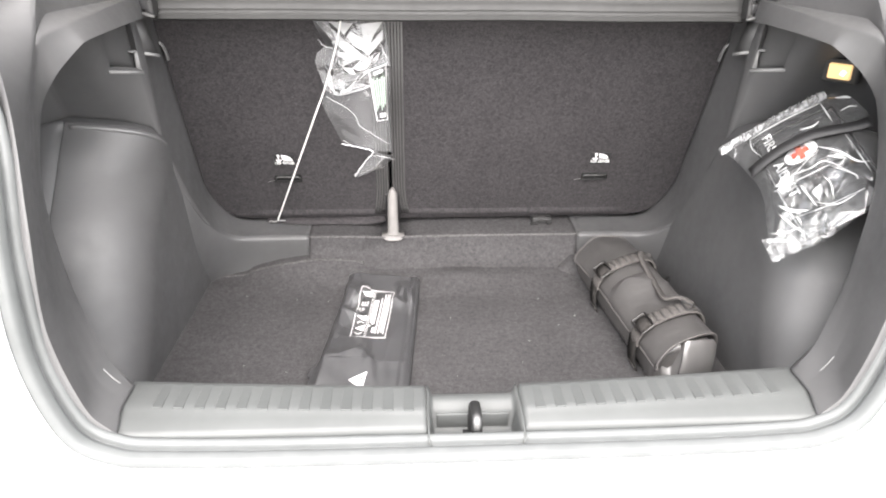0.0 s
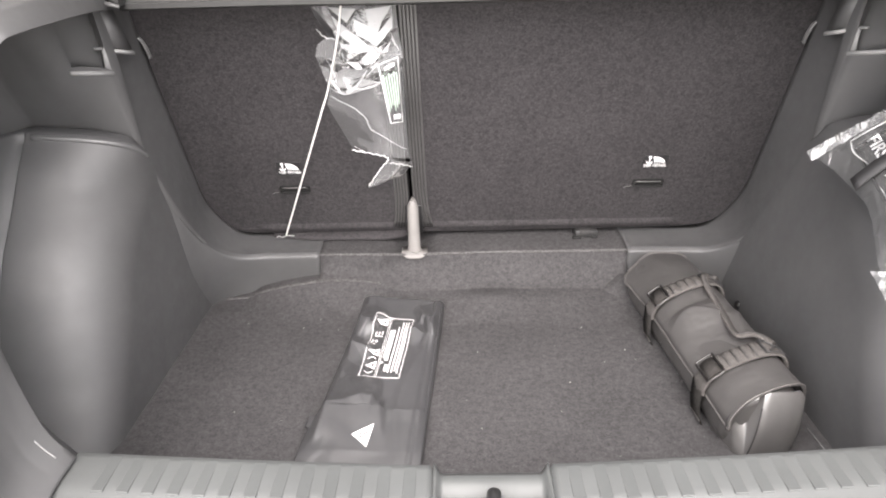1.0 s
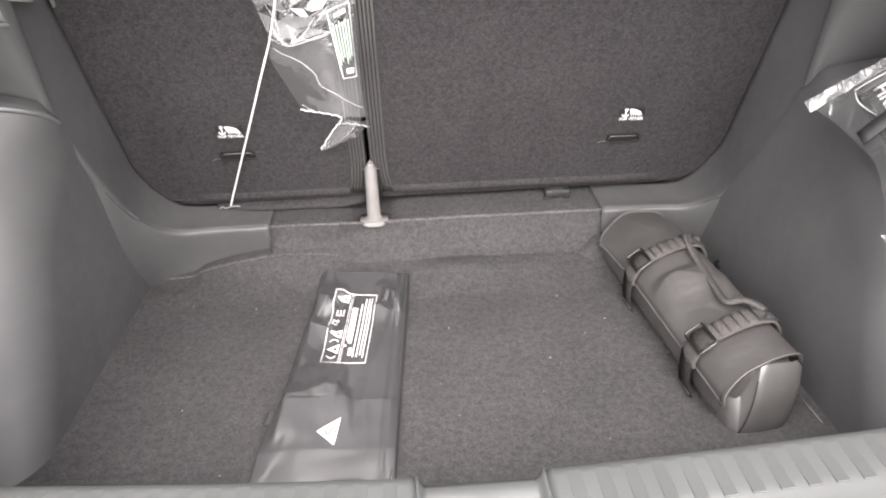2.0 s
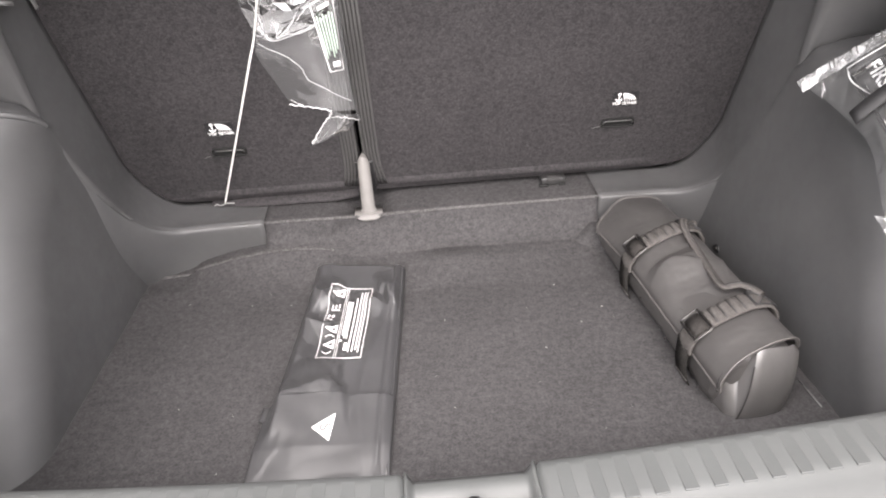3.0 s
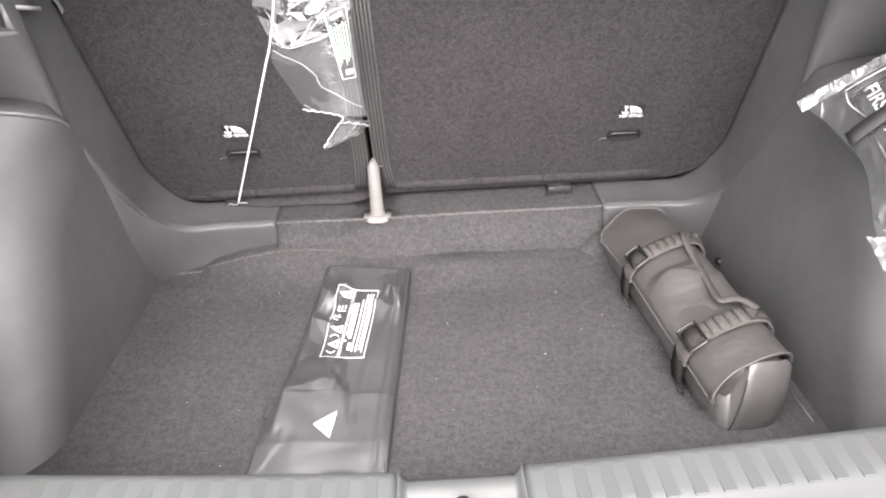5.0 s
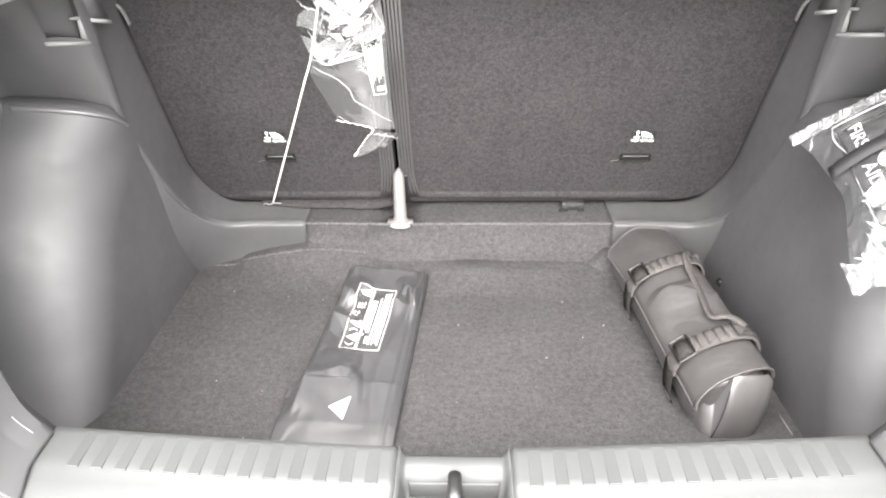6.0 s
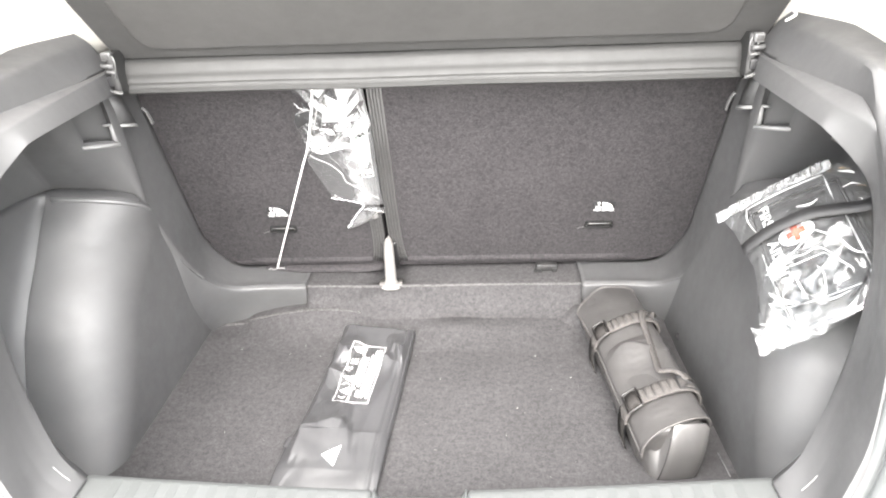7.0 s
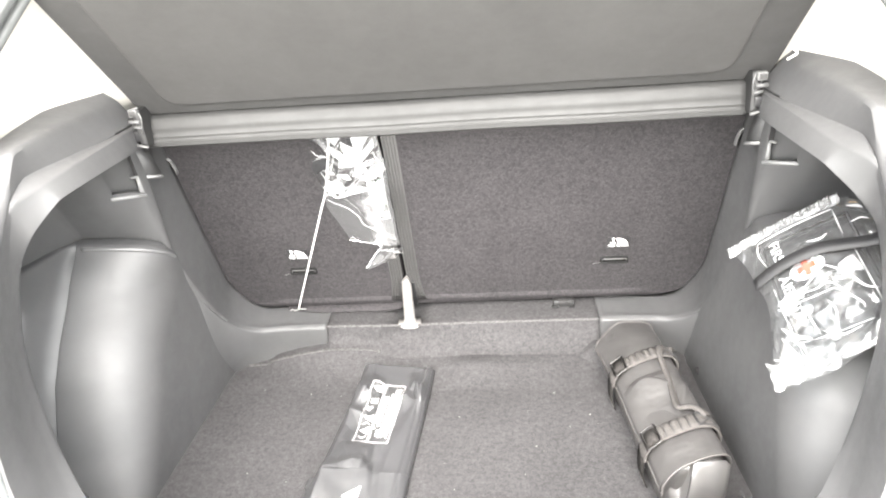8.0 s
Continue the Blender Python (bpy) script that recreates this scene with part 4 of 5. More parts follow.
am, an, al, ab = shader("amber_lens")
ab.inputs["Base Color"].default_value = (0.8, 0.55, 0.25, 1)
ab.inputs["Roughness"].default_value = 0.3
ab.inputs["Emission Color"].default_value = (1.0, 0.64, 0.30, 1)
ab.inputs["Emission Strength"].default_value = 0.13
AMBER = am
bm2, bn2, bl2, bb2 = shader("bulb_glow")
bb2.inputs["Emission Color"].default_value = (1.0, 0.85, 0.6, 1)
bb2.inputs["Emission Strength"].default_value = 0.3
BULB = bm2
build_lamp()


# ---- striker ----
STRIKER = plain("worn_steel", (0.13, 0.13, 0.13), 0.48, 1.0, 0.3, 200)


def build_striker():
    st = thing("latch_striker", (0.001, 0.70, 0.776), "dull steel tailgate latch striker loop", "latch striker")
    rows = []
    for p, r in zip(spline([(0.001, 0.689, 0.764), (0.001, 0.6895, 0.785), (0.001, 0.6905, 0.804), (0.001, 0.6940, 0.8125), (0.001, 0.702, 0.8155), (0.001, 0.718, 0.8155), (0.001, 0.7255, 0.812), (0.001, 0.730, 0.803), (0.001, 0.731, 0.764)], 48), [0.0080 - 0.0010 * math.sin(math.pi * k / 47) for k in range(48)]):
        rows.append((p, r))
    ring = []
    for i, (p, r) in enumerate(rows):
        d = (rows[min(i + 1, 47)][0] - rows[max(i - 1, 0)][0]).normalized()
        out = d.cross(Vector((1, 0, 0)))
        ring.append([p + Vector((1, 0, 0)) * r * math.cos(math.pi * k / 8) + out * r * 0.75 * math.sin(math.pi * k / 8) for k in range(16)])
    bm = grid(ring, closed=True, cap=True)
    bmesh.ops.recalc_face_normals(bm, faces=bm.faces[:])
    part("loop", bm, STRIKER, st)
    part("foot", box((-0.014, 0.682, 0.761), (0.013, 0.737, 0.7665), 0.0015), BLACK, st)


build_striker()


# ---- flat pouch of the warning triangle ----
CLOTH = random.Random(21)
CLOTH = [[CLOTH.uniform(-1, 1) for _ in range(24)] for _ in range(24)]


def facet(a, b):
    """Height of a sheet creased into flat triangles over a unit lattice, -1 to 1."""
    i, j = math.floor(a), math.floor(b)
    p, q = a - i, b - j
    z00, z10, z01, z11 = (CLOTH[(i + m) % 24][(j + n) % 24] for m, n in ((0, 0), (1, 0), (0, 1), (1, 1)))
    if p + q < 1:
        return z00 + (z10 - z00) * p + (z01 - z00) * q
    return z11 + (z01 - z11) * (1 - p) + (z10 - z11) * (1 - q)


# ridges in its cloth: middle, half size across and along, turn in degrees, height
DENTS = [(0.22, 0.376, 0.30, 0.082, 14, 0.0200), (0.12, 0.865, 0.24, 0.062, -24, 0.0230), (0.16, 0.668, 0.20, 0.026, -10, 0.0095), (0.90, 0.900, 0.20, 0.070, 26, 0.0230), (0.86, 0.765, 0.24, 0.026, -36, 0.0085)]
FLAP_DENTS = [(0.22, 0.372, 0.34, 0.082, 14, 0.0125), (0.06, 0.075, 0.08, 0.04, -24, 0.0012)]


def build_pouch():
    po = thing("warning_triangle_pouch", (-0.16, 1.13, FLOOR), "flat black glossy nylon pouch of a warning triangle on the carpet", "pouch")
    a, b, c, d = (Vector((-0.268, 0.905, 0)), Vector((-0.090, 0.893, 0)), Vector((-0.059, 1.349, 0)), Vector((-0.220, 1.371, 0)))

    def at(u, v, lift=0.0, dents=DENTS):
        p = lerp(lerp(a, b, u), lerp(d, c, u), v)
        rim = min(1.0, max(0.0, min(u, 1 - u)) * 12)
        hgt = 0.013 * max(0.0, rim) ** 0.7 * min(1.0, min(v * 3.5 + 0.02, (1 - v) * 40 + 0.4))
        # loose cloth: sharp wrinkles on the slack side and in the far corner
        slack = max(0.0, 1 - u / 0.45) + max(0.0, 1 - (1 - u) / 0.28) * min(1.0, max(0.0, (v - 0.62) / 0.12))
        wr = (0.0060 if v > 0.27 else 0.0010) * facet(u * 5 + 0.5 * noise.noise((v * 7, u * 3, 1.1)) + 0.4 * v, v * 11 + 1.6 * u + 0.6 * noise.noise((u * 4, v * 5, 8.2))) * min(1.0, slack * 1.5 + 0.14) * rim
        wr += 0.0016 * math.exp(-((u - 0.83 + 0.12 * math.sin(v * 5)) / 0.05) ** 2) * rim
        wr += 0.0022 * noise.noise((u * 3.2, v * 7.0, 1.5)) * rim
        for u0, v0, ru, rv, turn, amp in dents:
            x, y = (u - u0) * 0.37, v - v0
            ct, sn = math.cos(radians(turn)), math.sin(radians(turn))
            x, y = (x * ct + y * sn) / (ru * 0.37), (y * ct - x * sn) / rv
            x += 0.22 * noise.noise((u * 11, v * 15, 3.0))
            y += 0.22 * noise.noise((u * 9, v * 13, 6.0))
            across = min(1.0, max(0.0, (1.1 - abs(x)) * 2.2))
            rise = max(0.0, (y + 4.0) / 3.0) ** 1.4 if y < -1 else max(0.0, (1 - y) / 2)
            wr += amp * across * across * (3 - 2 * across) * rise * rim
        crease = -0.003 * math.exp(-((u - 0.90 + 0.10 * max(0, v - 0.75)) / 0.02) ** 2)
        drape = curve_at([1.28, 1.31, 1.342, 1.368, 1.393], [0.0, 0.003, 0.008, 0.014, 0.020], p.y)
        return Vector((p.x, p.y, FLOOR + 0.004 + drape + max(0.0, hgt + wr + crease) + lift))
    bm = grid([[at(i / 90, j / 220) for i in range(91)] for j in range(221)])
    body = thick(part("body", bm, NYLON, po), 0.002)
    # the open end, folded back over the rest
    rows = []
    for j in range(61):
        v = lerp(-0.006, 0.262, j / 60)
        rows.append([at(lerp(-0.055 if v > 0.2 else -0.02, 1.0, i / 80), max(v, 0.0) + 0.030 * (i / 80) * max(0.0, v) / 0.262, 0.0075 * min(1.0, (v + 0.008) / 0.10) + 0.0012 * min(1.0, max(0.0, v * 20)) * noise.noise((i * 0.05, j * 0.065, 9.0)) - (0.003 if j == 60 else 0), FLAP_DENTS) + Vector((0, min(0, v), 0)) for i in range(81)])
    flap = thick(part("flap", grid(rows), NYLON, po, "folded end flap"), 0.0015)
    part("edge_piping", tube([at(0.975, k / 40, 0.002) for k in range(41)], 0.0016, 6), NYLON, po)

    def printed(nm, quad, parent, lift=0.0016, steps=8):
        rws = []
        for j in range(steps + 1):
            t = j / steps
            l0, l1 = lerp(Vector(quad[0]), Vector(quad[3]), t), lerp(Vector(quad[1]), Vector(quad[2]), t)
            rws.append([at(lerp(l0, l1, i / 6).x, lerp(l0, l1, i / 6).y, lift) for i in range(7)])
        return part(nm, grid(rws), WHITE, parent)
    # the printed panel: frame, row of signs and lines of small print
    def panel(u, v):
        return (lerp(lerp(0.249, 0.268, v), lerp(0.679, 0.672, v), u), lerp(0.848, 0.456, v))
    def bar(u0, v0, u1, v1, nm="print_bar"):
        printed(nm, [panel(u0, v0), panel(u1, v0), panel(u1, v1), panel(u0, v1)], body, 0.0016, 10)
    for e in ((0, 0, 1, 0.010), (0, 0.990, 1, 1), (0, 0, 0.016, 1), (0.984, 0, 1, 1), (0.378, 0, 0.391, 1), (0.422, 0, 0.434, 1)):
        bar(*e, nm="print_frame")
    for u0, v0, v1, w in ((0.47, 0.22, 0.70, 0.035), (0.52, 0.22, 0.74, 0.03), (0.57, 0.22, 0.74, 0.03), (0.665, 0.16, 0.92, 0.03), (0.75, 0.07, 0.92, 0.03), (0.825, 0.06, 0.90, 0.028), (0.89, 0.06, 0.93, 0.026)):
        bar(u0, v0, u0 + w, v1)
    bar(0.42, 0.76, 0.50, 0.78), bar(0.56, 0.80, 0.64, 0.90)
    def tri_print(u, v, w, h):
        """A filled warning triangle with a dark middle, its apex towards the slack edge."""
        printed("print_sign", [panel(u, v + h / 2), panel(u + w, v), panel(u + w, v + h), panel(u, v + h / 2)], body)
        c = (u + w * 0.66, v + h / 2)
        rws = []
        for k in range(5):
            t = k / 4
            a2, b2 = lerp(Vector((c[0] - w * 0.22, c[1])), Vector((c[0] + w * 0.17, c[1] - h * 0.20)), t), lerp(Vector((c[0] - w * 0.22, c[1])), Vector((c[0] + w * 0.17, c[1] + h * 0.20)), t)
            rws.append([at(*panel(*lerp(a2, b2, i / 3)), 0.0021) for i in range(4)])
        part("print_gap", grid(rws), NYLON, body)
    tri_print(0.05, 0.025, 0.29, 0.125), tri_print(0.06, 0.555, 0.28, 0.115), tri_print(0.07, 0.745, 0.27, 0.130)
    bar(0.10, 0.26, 0.13, 0.34), bar(0.10, 0.33, 0.30, 0.345), bar(0.18, 0.26, 0.21, 0.33), bar(0.26, 0.25, 0.29, 0.31), bar(0.06, 0.40, 0.09, 0.50), bar(0.06, 0.42, 0.22, 0.435), bar(0.16, 0.40, 0.19, 0.46), bar(0.06, 0.485, 0.18, 0.50)
    for v0 in (0.715, 0.90):
        bow = [at(*panel(0.10 + 0.05 * i, v0 + 0.03 * math.sin(math.pi * i / 4) * (1 if v0 > 0.8 else -1)), 0.0018) for i in range(5)]
        part("print_bow", tube(spline(bow, 14), 0.0007, 5), WHITE, body)
    # white triangle on the flap
    q = [(0.565, 0.197), (0.565, 0.197), (0.395, 0.150), (0.54, 0.107)]
    rws = []
    for j in range(9):
        t = j / 8
        l0, l1 = lerp(Vector(q[0]), Vector(q[2]), t), lerp(Vector(q[0]), Vector(q[3]), t)
        rws.append([at(lerp(l0, l1, i / 6).x, lerp(l0, l1, i / 6).y, 0.0098, FLAP_DENTS) for i in range(7)])
    part("print_triangle", grid(rws), WHITE, flap, "white printed triangle")
    mark = [at(0.505 - du, 0.150 + dv, 0.0106, FLAP_DENTS) for du, dv in ((-0.030, -0.008), (-0.030, 0.006), (-0.010, 0.010), (0.004, 0.0), (0.018, -0.010), (0.036, -0.006), (0.036, 0.008))]
    part("print_mark", tube(spline(mark, 28), 0.0011, 5), BLACK, flap, "thin grey curved mark")


build_pouch()


# ---- rolled tool bag ----
def build_bag():
    bag = thing("tool_bag", (0.385, 1.17, FLOOR), "dark brown-grey leatherette tool roll bag with webbing straps", "bag")
    near, far = Vector((0.402, 0.962, FLOOR)), Vector((0.368, 1.392, FLOOR))
    ax = (far - near).normalized()
    side = Vector((ax.y, -ax.x, 0))
    length = (far - near).length

    def world_of(t, x, z):
        return near + ax * (t * length) + side * x + Vector((0, 0, z))

    def bell(v, mid, wide):
        return math.exp(-((v - mid) / wide) ** 2)
    # the filled roll under its cover
    rows = []
    for k in range(49):
        t = lerp(0.035, 0.985, k / 48)
        e = min(1.0, min(t, 1.02 - t) * 10 + 0.6)
        sag = 0.003 * noise.noise((t * 5, 2.0, 0))
        sec = [(-0.046, 0.000), (-0.059, 0.014), (-0.061, 0.034), (-0.058, 0.052), (-0.044, 0.072), (-0.020, 0.084), (0.010, 0.090), (0.036, 0.088), (0.050, 0.072), (0.053, 0.040), (0.046, 0.0)]
        row = spline([world_of(t, x * lerp(1, e, 0.5), (z + sag) * lerp(1, e, 0.3) + 0.001) for x, z in sec], 44)
        rows.append([p + side * 0.0022 * noise.noise((p.x * 26, p.y * 26, p.z * 34)) for p in row])
    mid0, mid1 = sum(rows[0], Vector()) / 44, sum(rows[-1], Vector()) / 44
    ends0 = [[lerp(mid0, p, g) - ax * d for p in rows[0]] for g, d in ((0.55, 0.010), (0.85, 0.008), (0.96, 0.004))]
    ends1 = [[lerp(mid1, p, g) + ax * d for p in rows[-1]] for g, d in ((0.96, 0.006), (0.85, 0.012), (0.55, 0.016))]
    part("body", grid(ends0 + rows + ends1, closed=True, cap=True, flip=True), LEATHER, bag)

    # cover: a stiff sheet wrapped over the roll; slack and drawn into a crease between the straps
    def top(t):
        slack = curve_at([0.20, 0.265, 0.50, 0.545, 0.62], [0.0, 1.15, -0.35, 0.35, 0.0], t)
        return [(-0.0635, 0.050), (-0.060, 0.064 - 0.004 * slack), (-0.040, 0.0865 - 0.013 * slack), (-0.008, 0.1000 - 0.013 * slack), (0.024, 0.1055 - 0.005 * slack), (0.044, 0.101), (0.0535, 0.086), (0.056, 0.070)]

    def crease(t, x):
        """Height of the folds that run from the rim to the handle."""
        h = 0.0
        for t0, x0, t1, x1, high, wide, steep in ((0.525, -0.030, 0.455, 0.022, 0.0060, 0.050, 0.008), (0.47, 0.050, 0.33, 0.022, 0.0045, 0.016, 0.006), (0.30, -0.040, 0.245, 0.000, 0.0030, 0.020, 0.006)):
            p, a, b = Vector((t * length, x)), Vector((t0 * length, x0)), Vector((t1 * length, x1))
            run = b - a
            q = min(1.0, max(0.0, (p - a).dot(run) / run.length_squared))
            off = p - a - run * q
            left = run.x * off.y - run.y * off.x
            h += high * math.sin(math.pi * lerp(0.25, 0.9, q)) * max(0.0, 1 - off.length / (wide if left > 0 else steep)) ** 1.3
        return h
    rows = []
    for k in range(141):
        u = k / 140
        line = []
        square = max(0.0, (u - 0.70) / 0.30) ** 1.5
        corner = [(-0.0670, 0.046), (-0.0610, 0.056), (-0.038, 0.0740), (-0.012, 0.0925), (0.028, 0.0935), (0.050, 0.0900), (0.0560, 0.080), (0.057, 0.068)]
        base = spline([(lerp(a[0], b[0], square), lerp(a[1], b[1], square), 0) for a, b in zip(top(lerp(0.0, 1.0, u)), corner)], 61)
        for i, c in enumerate(base):
            w = i / 60
            t0 = curve_at([0, 0.15, 0.45, 0.75, 1.0], [-0.040, -0.026, 0.0, 0.016, 0.035], w)
            t1 = curve_at([0, 0.05, 0.32, 0.62, 0.85, 1.0], [0.955, 0.965, 1.045, 1.035, 0.985, 0.97], w)
            t = lerp(t0, t1, u)
            droop = 0.004 * max(0.0, (t - 0.86) / 0.16) ** 2
            flare = max(0.0, (t - 0.74) / 0.25) * max(0.0, 1 - w / 0.3)
            line.append(world_of(t, c.x - 0.006 * flare, c.y + 0.004 * flare - droop + crease(t, c.x) + 0.0012 * noise.noise((t * 14, c.x * 30, 4.0)) + 0.0005 * noise.noise((t * 60, c.x * 110, 1.0))))
        rows.append(line)
    cov = thick(part("cover", grid(rows, flip=True), LEATHER, bag, "folded leatherette cover flap"), 0.0028, 1.0)
    up = Vector((0, 0, 0.0022))
    part("cover_rim", tube([r[0] for r in rows], 0.0017, 6), PIPING, cov, "pale stitched rim")
    part("cover_end", tube([p + up * 0.6 for p in rows[0]], 0.0017, 6), PIPING, cov, "pale worn cut edge")
    part("cover_end", tube([p + up * 0.6 for p in rows[-1]], 0.0015, 6), PIPING, cov, "pale worn cut edge")
    # dark tube stands in for the shadow under the lip
    part("lip_shade", tube([lerp(p, rows[4][i], 0.5) - Vector((0, 0, 0.0035)) for i, p in enumerate(rows[0])], 0.0022, 6), MATTEBAG, cov, "shadow under the lip, put in as a dark strip")

    # near end: one smooth tapered panel, folded back beside it into a dark tuck
    rows = []
    for j in range(25):
        v = j / 24
        z = lerp(0.001, 0.094, v)
        face = lerp(-0.050, 0.012, v) - 0.020 * math.sin(math.pi * v) ** 0.8
        xl, xr = lerp(-0.034, -0.009, v) , lerp(0.027, 0.052, v ** 0.8)
        row = [(0.10, -0.056, z), (lerp(-0.015, 0.075, v), lerp(-0.046, -0.054, v), z), (lerp(-0.028, 0.062, v), lerp(-0.043, -0.040, v), z), (face + lerp(0.008, 0.130, v), xl - lerp(0.002, 0.014, v), z), (face + lerp(0.005, 0.110, v), xl - lerp(0.001, 0.002, v), z)]
        row += [(face + 0.003, xl, z), (face + 0.0005, xl + 0.0015, z + 0.0005)]
        row += [(face - 0.006 * math.sin(math.pi * i / 8) + 0.002 * noise.noise((i * 0.4, v * 3, 7.0)), lerp(xl + 0.003, xr - 0.003, i / 8), z) for i in range(1, 8)]
        row += [(face + 0.001, xr - 0.002, z), (face + 0.008, xr, z), (0.12, 0.052, z)]
        cap = [curve_at([-0.0635, -0.060, -0.040, -0.008, 0.024, 0.044, 0.0535], [0.046, 0.056, 0.078, 0.092, 0.097, 0.093, 0.078], p[1]) for p in row]
        rows.append([world_of(p[0], p[1], min(p[2], c) if i < 5 or i > 13 else p[2]) for i, (p, c) in enumerate(zip(row, cap))])
    gusset = part("end_gusset", grid(rows, flip=False), LEATHER, bag, "smooth tucked-in leatherette end")
    part("gusset_seam", tube([r[5] - ax * 0.0008 - side * 0.0004 for r in rows[:20]], 0.0010, 6), MATTEBAG, gusset, "dark seam down the tucked end")

    # two straps: quilted over the top, held by a slide buckle, the tail hanging to the carpet
    for t in (0.165, 0.655):
        path = [(-0.0680, 0.052), (-0.0655, 0.066), (-0.052, 0.0855), (-0.030, 0.0965), (-0.004, 0.1065), (0.022, 0.1115), (0.044, 0.1075), (0.0575, 0.090), (0.0595, 0.070)]
        line = spline([world_of(t + 0.004 * j, x, z) for j, (x, z) in enumerate(path)], 97)
        rows = []
        for i, p in enumerate(line):
            d = (line[min(i + 1, 96)] - line[max(i - 1, 0)]).normalized()
            nrm = ax.cross(d)
            nrm = nrm if nrm.dot(p - world_of(t, 0.0, 0.045)) > 0 else -nrm
            w = i / 96
            cell = (w - 0.30) / 0.062
            quilt = 0.0034 * (1 - abs(2 * (cell % 1) - 1) ** 2.2) if 0 < cell < 5 else (0.0016 if w >= 0.61 else 0.0003)
            half = 0.0172
            rows.append([p - ax * half, p - ax * half + nrm * 0.0022, p - ax * half * 0.9 + nrm * (0.0030 + 0.6 * quilt), p - ax * half * 0.4 + nrm * (0.0034 + quilt), p + nrm * (0.0035 + quilt), p + ax * half * 0.4 + nrm * (0.0034 + quilt), p + ax * half * 0.9 + nrm * (0.0030 + 0.6 * quilt), p + ax * half + nrm * 0.0022, p + ax * half])
        bm = grid(rows, closed=True, cap=True)
        bmesh.ops.recalc_face_normals(bm, faces=bm.faces[:])
        strap = part("strap", bm, WEB, bag, "grey quilted webbing strap")
        for k in range(6):
            i = round((0.30 + 0.062 * k) * 96)
            part("quilt_stitch", tube([rows[i][2] + Vector((0, 0, 0.0012)), rows[i][4] + Vector((0, 0, 0.0014)), rows[i][6] + Vector((0, 0, 0.0012))], 0.0009, 5), NYLONDARK, strap)
        # box stitch on its far end
        def on(w, a):
            i = min(96, round(w * 96))
            return rows[i][4] + ax * a + (rows[i][4] - line[i]).normalized() * 0.0012
        for a0, w0, a1, w1 in ((-0.014, 0.64, 0.014, 0.80), (0.014, 0.64, -0.014, 0.80), (-0.015, 0.63, 0.015, 0.63), (-0.015, 0.81, 0.015, 0.81), (-0.015, 0.63, -0.015, 0.81), (0.015, 0.63, 0.015, 0.81)):
            part("box_stitch", tube([on(lerp(w0, w1, k / 10), lerp(a0, a1, k / 10)) for k in range(11)], 0.0010, 5), NYLONDARK, strap)
        tail = [(-0.0640, 0.0010), (-0.0685, 0.014), (-0.0705, 0.034), (-0.0695, 0.052), (-0.0680, 0.062)]
        tl = spline([world_of(t - 0.012 + 0.006 * j, x, z) for j, (x, z) in enumerate(tail)], 40)
        part("strap_tail", ribbon(tl, ax, 0.031, 0.0022), MESHWEB, strap, "black mesh webbing end reaching the carpet")
        part("tail_hem", tube([tl[6] - ax * 0.0155 - side * 0.0022, tl[6] + ax * 0.0155 - side * 0.0022], 0.0012, 5), PIPING, strap)
        c = world_of(t + 0.004, -0.0535, 0.0860)
        nrm = (Vector((0, 0, 1)) * 0.77 - side * 0.64).normalized()
        across = ax.cross(nrm)
        ringp = [c + ax * p + across * q + nrm * 0.0058 for p, q in rounded([(-0.0225, -0.0145), (0.0225, -0.0145), (0.0225, 0.0145), (-0.0225, 0.0145)], 0.004, 3)]
        part("buckle", tube(ringp + ringp[:2], 0.0017, 8), BUCKLE, strap, "dark metal slide buckle")
        part("buckle_web", ribbon([c + across * q + nrm * (0.0040 + 0.0016 * math.cos(q * 220)) for q in (-0.011, -0.005, 0.0, 0.005, 0.011)], ax, 0.034, 0.0016), STRAPDARK, strap)
    # carrying handle: rolled webbing from one strap to the other, lying slack
    hp = spline([world_of(t, x, z) for t, x, z in ((0.715, 0.040, 0.108), (0.695, 0.030, 0.1185), (0.645, 0.0215, 0.1190), (0.58, 0.020, 0.1110), (0.51, 0.0195, 0.1060), (0.40, 0.013, 0.1050), (0.315, 0.0065, 0.1075), (0.282, 0.007, 0.1100), (0.272, 0.016, 0.1140), (0.262, 0.027, 0.1165), (0.235, 0.036, 0.1160), (0.205, 0.042, 0.1130))], 120)
    rows = []
    for i, p in enumerate(hp):
        d = (hp[min(i + 1, 119)] - hp[max(i - 1, 0)]).normalized()
        a = d.cross(Vector((0, 0, 1))).normalized()
        b = a.cross(d)
        r = 0.0060 * (1 + 0.06 * math.sin(i * 1.6)) * lerp(1.35, 1.0, min(1.0, min(i, 119 - i) / 22))
        rows.append([p + a * r * math.cos(2 * math.pi * k / 10) + b * r * 0.55 * math.sin(2 * math.pi * k / 10) for k in range(10)])
    part("handle", grid(rows, closed=True, cap=True), WEB, bag, "rolled webbing carrying handle")
    part("handle_seam", tube([p + Vector((0, 0, 0.0036)) for p in hp[8:112]], 0.0008, 5), NYLONDARK, bag)
    part("handle_loop", tube(spline([world_of(0.675, 0.046, 0.104), world_of(0.700, 0.050, 0.112), world_of(0.725, 0.060, 0.100)], 14), 0.0055, 8, 0.5), WEB, bag)
    for t, z in ((0.545, 0.022), (0.325, 0.013), (0.36, 0.020)):
        c = world_of(t, -0.0605, z)
        part("stud", tube([c, c - side * 0.002], 0.0021, 8), DARKMETAL, bag)


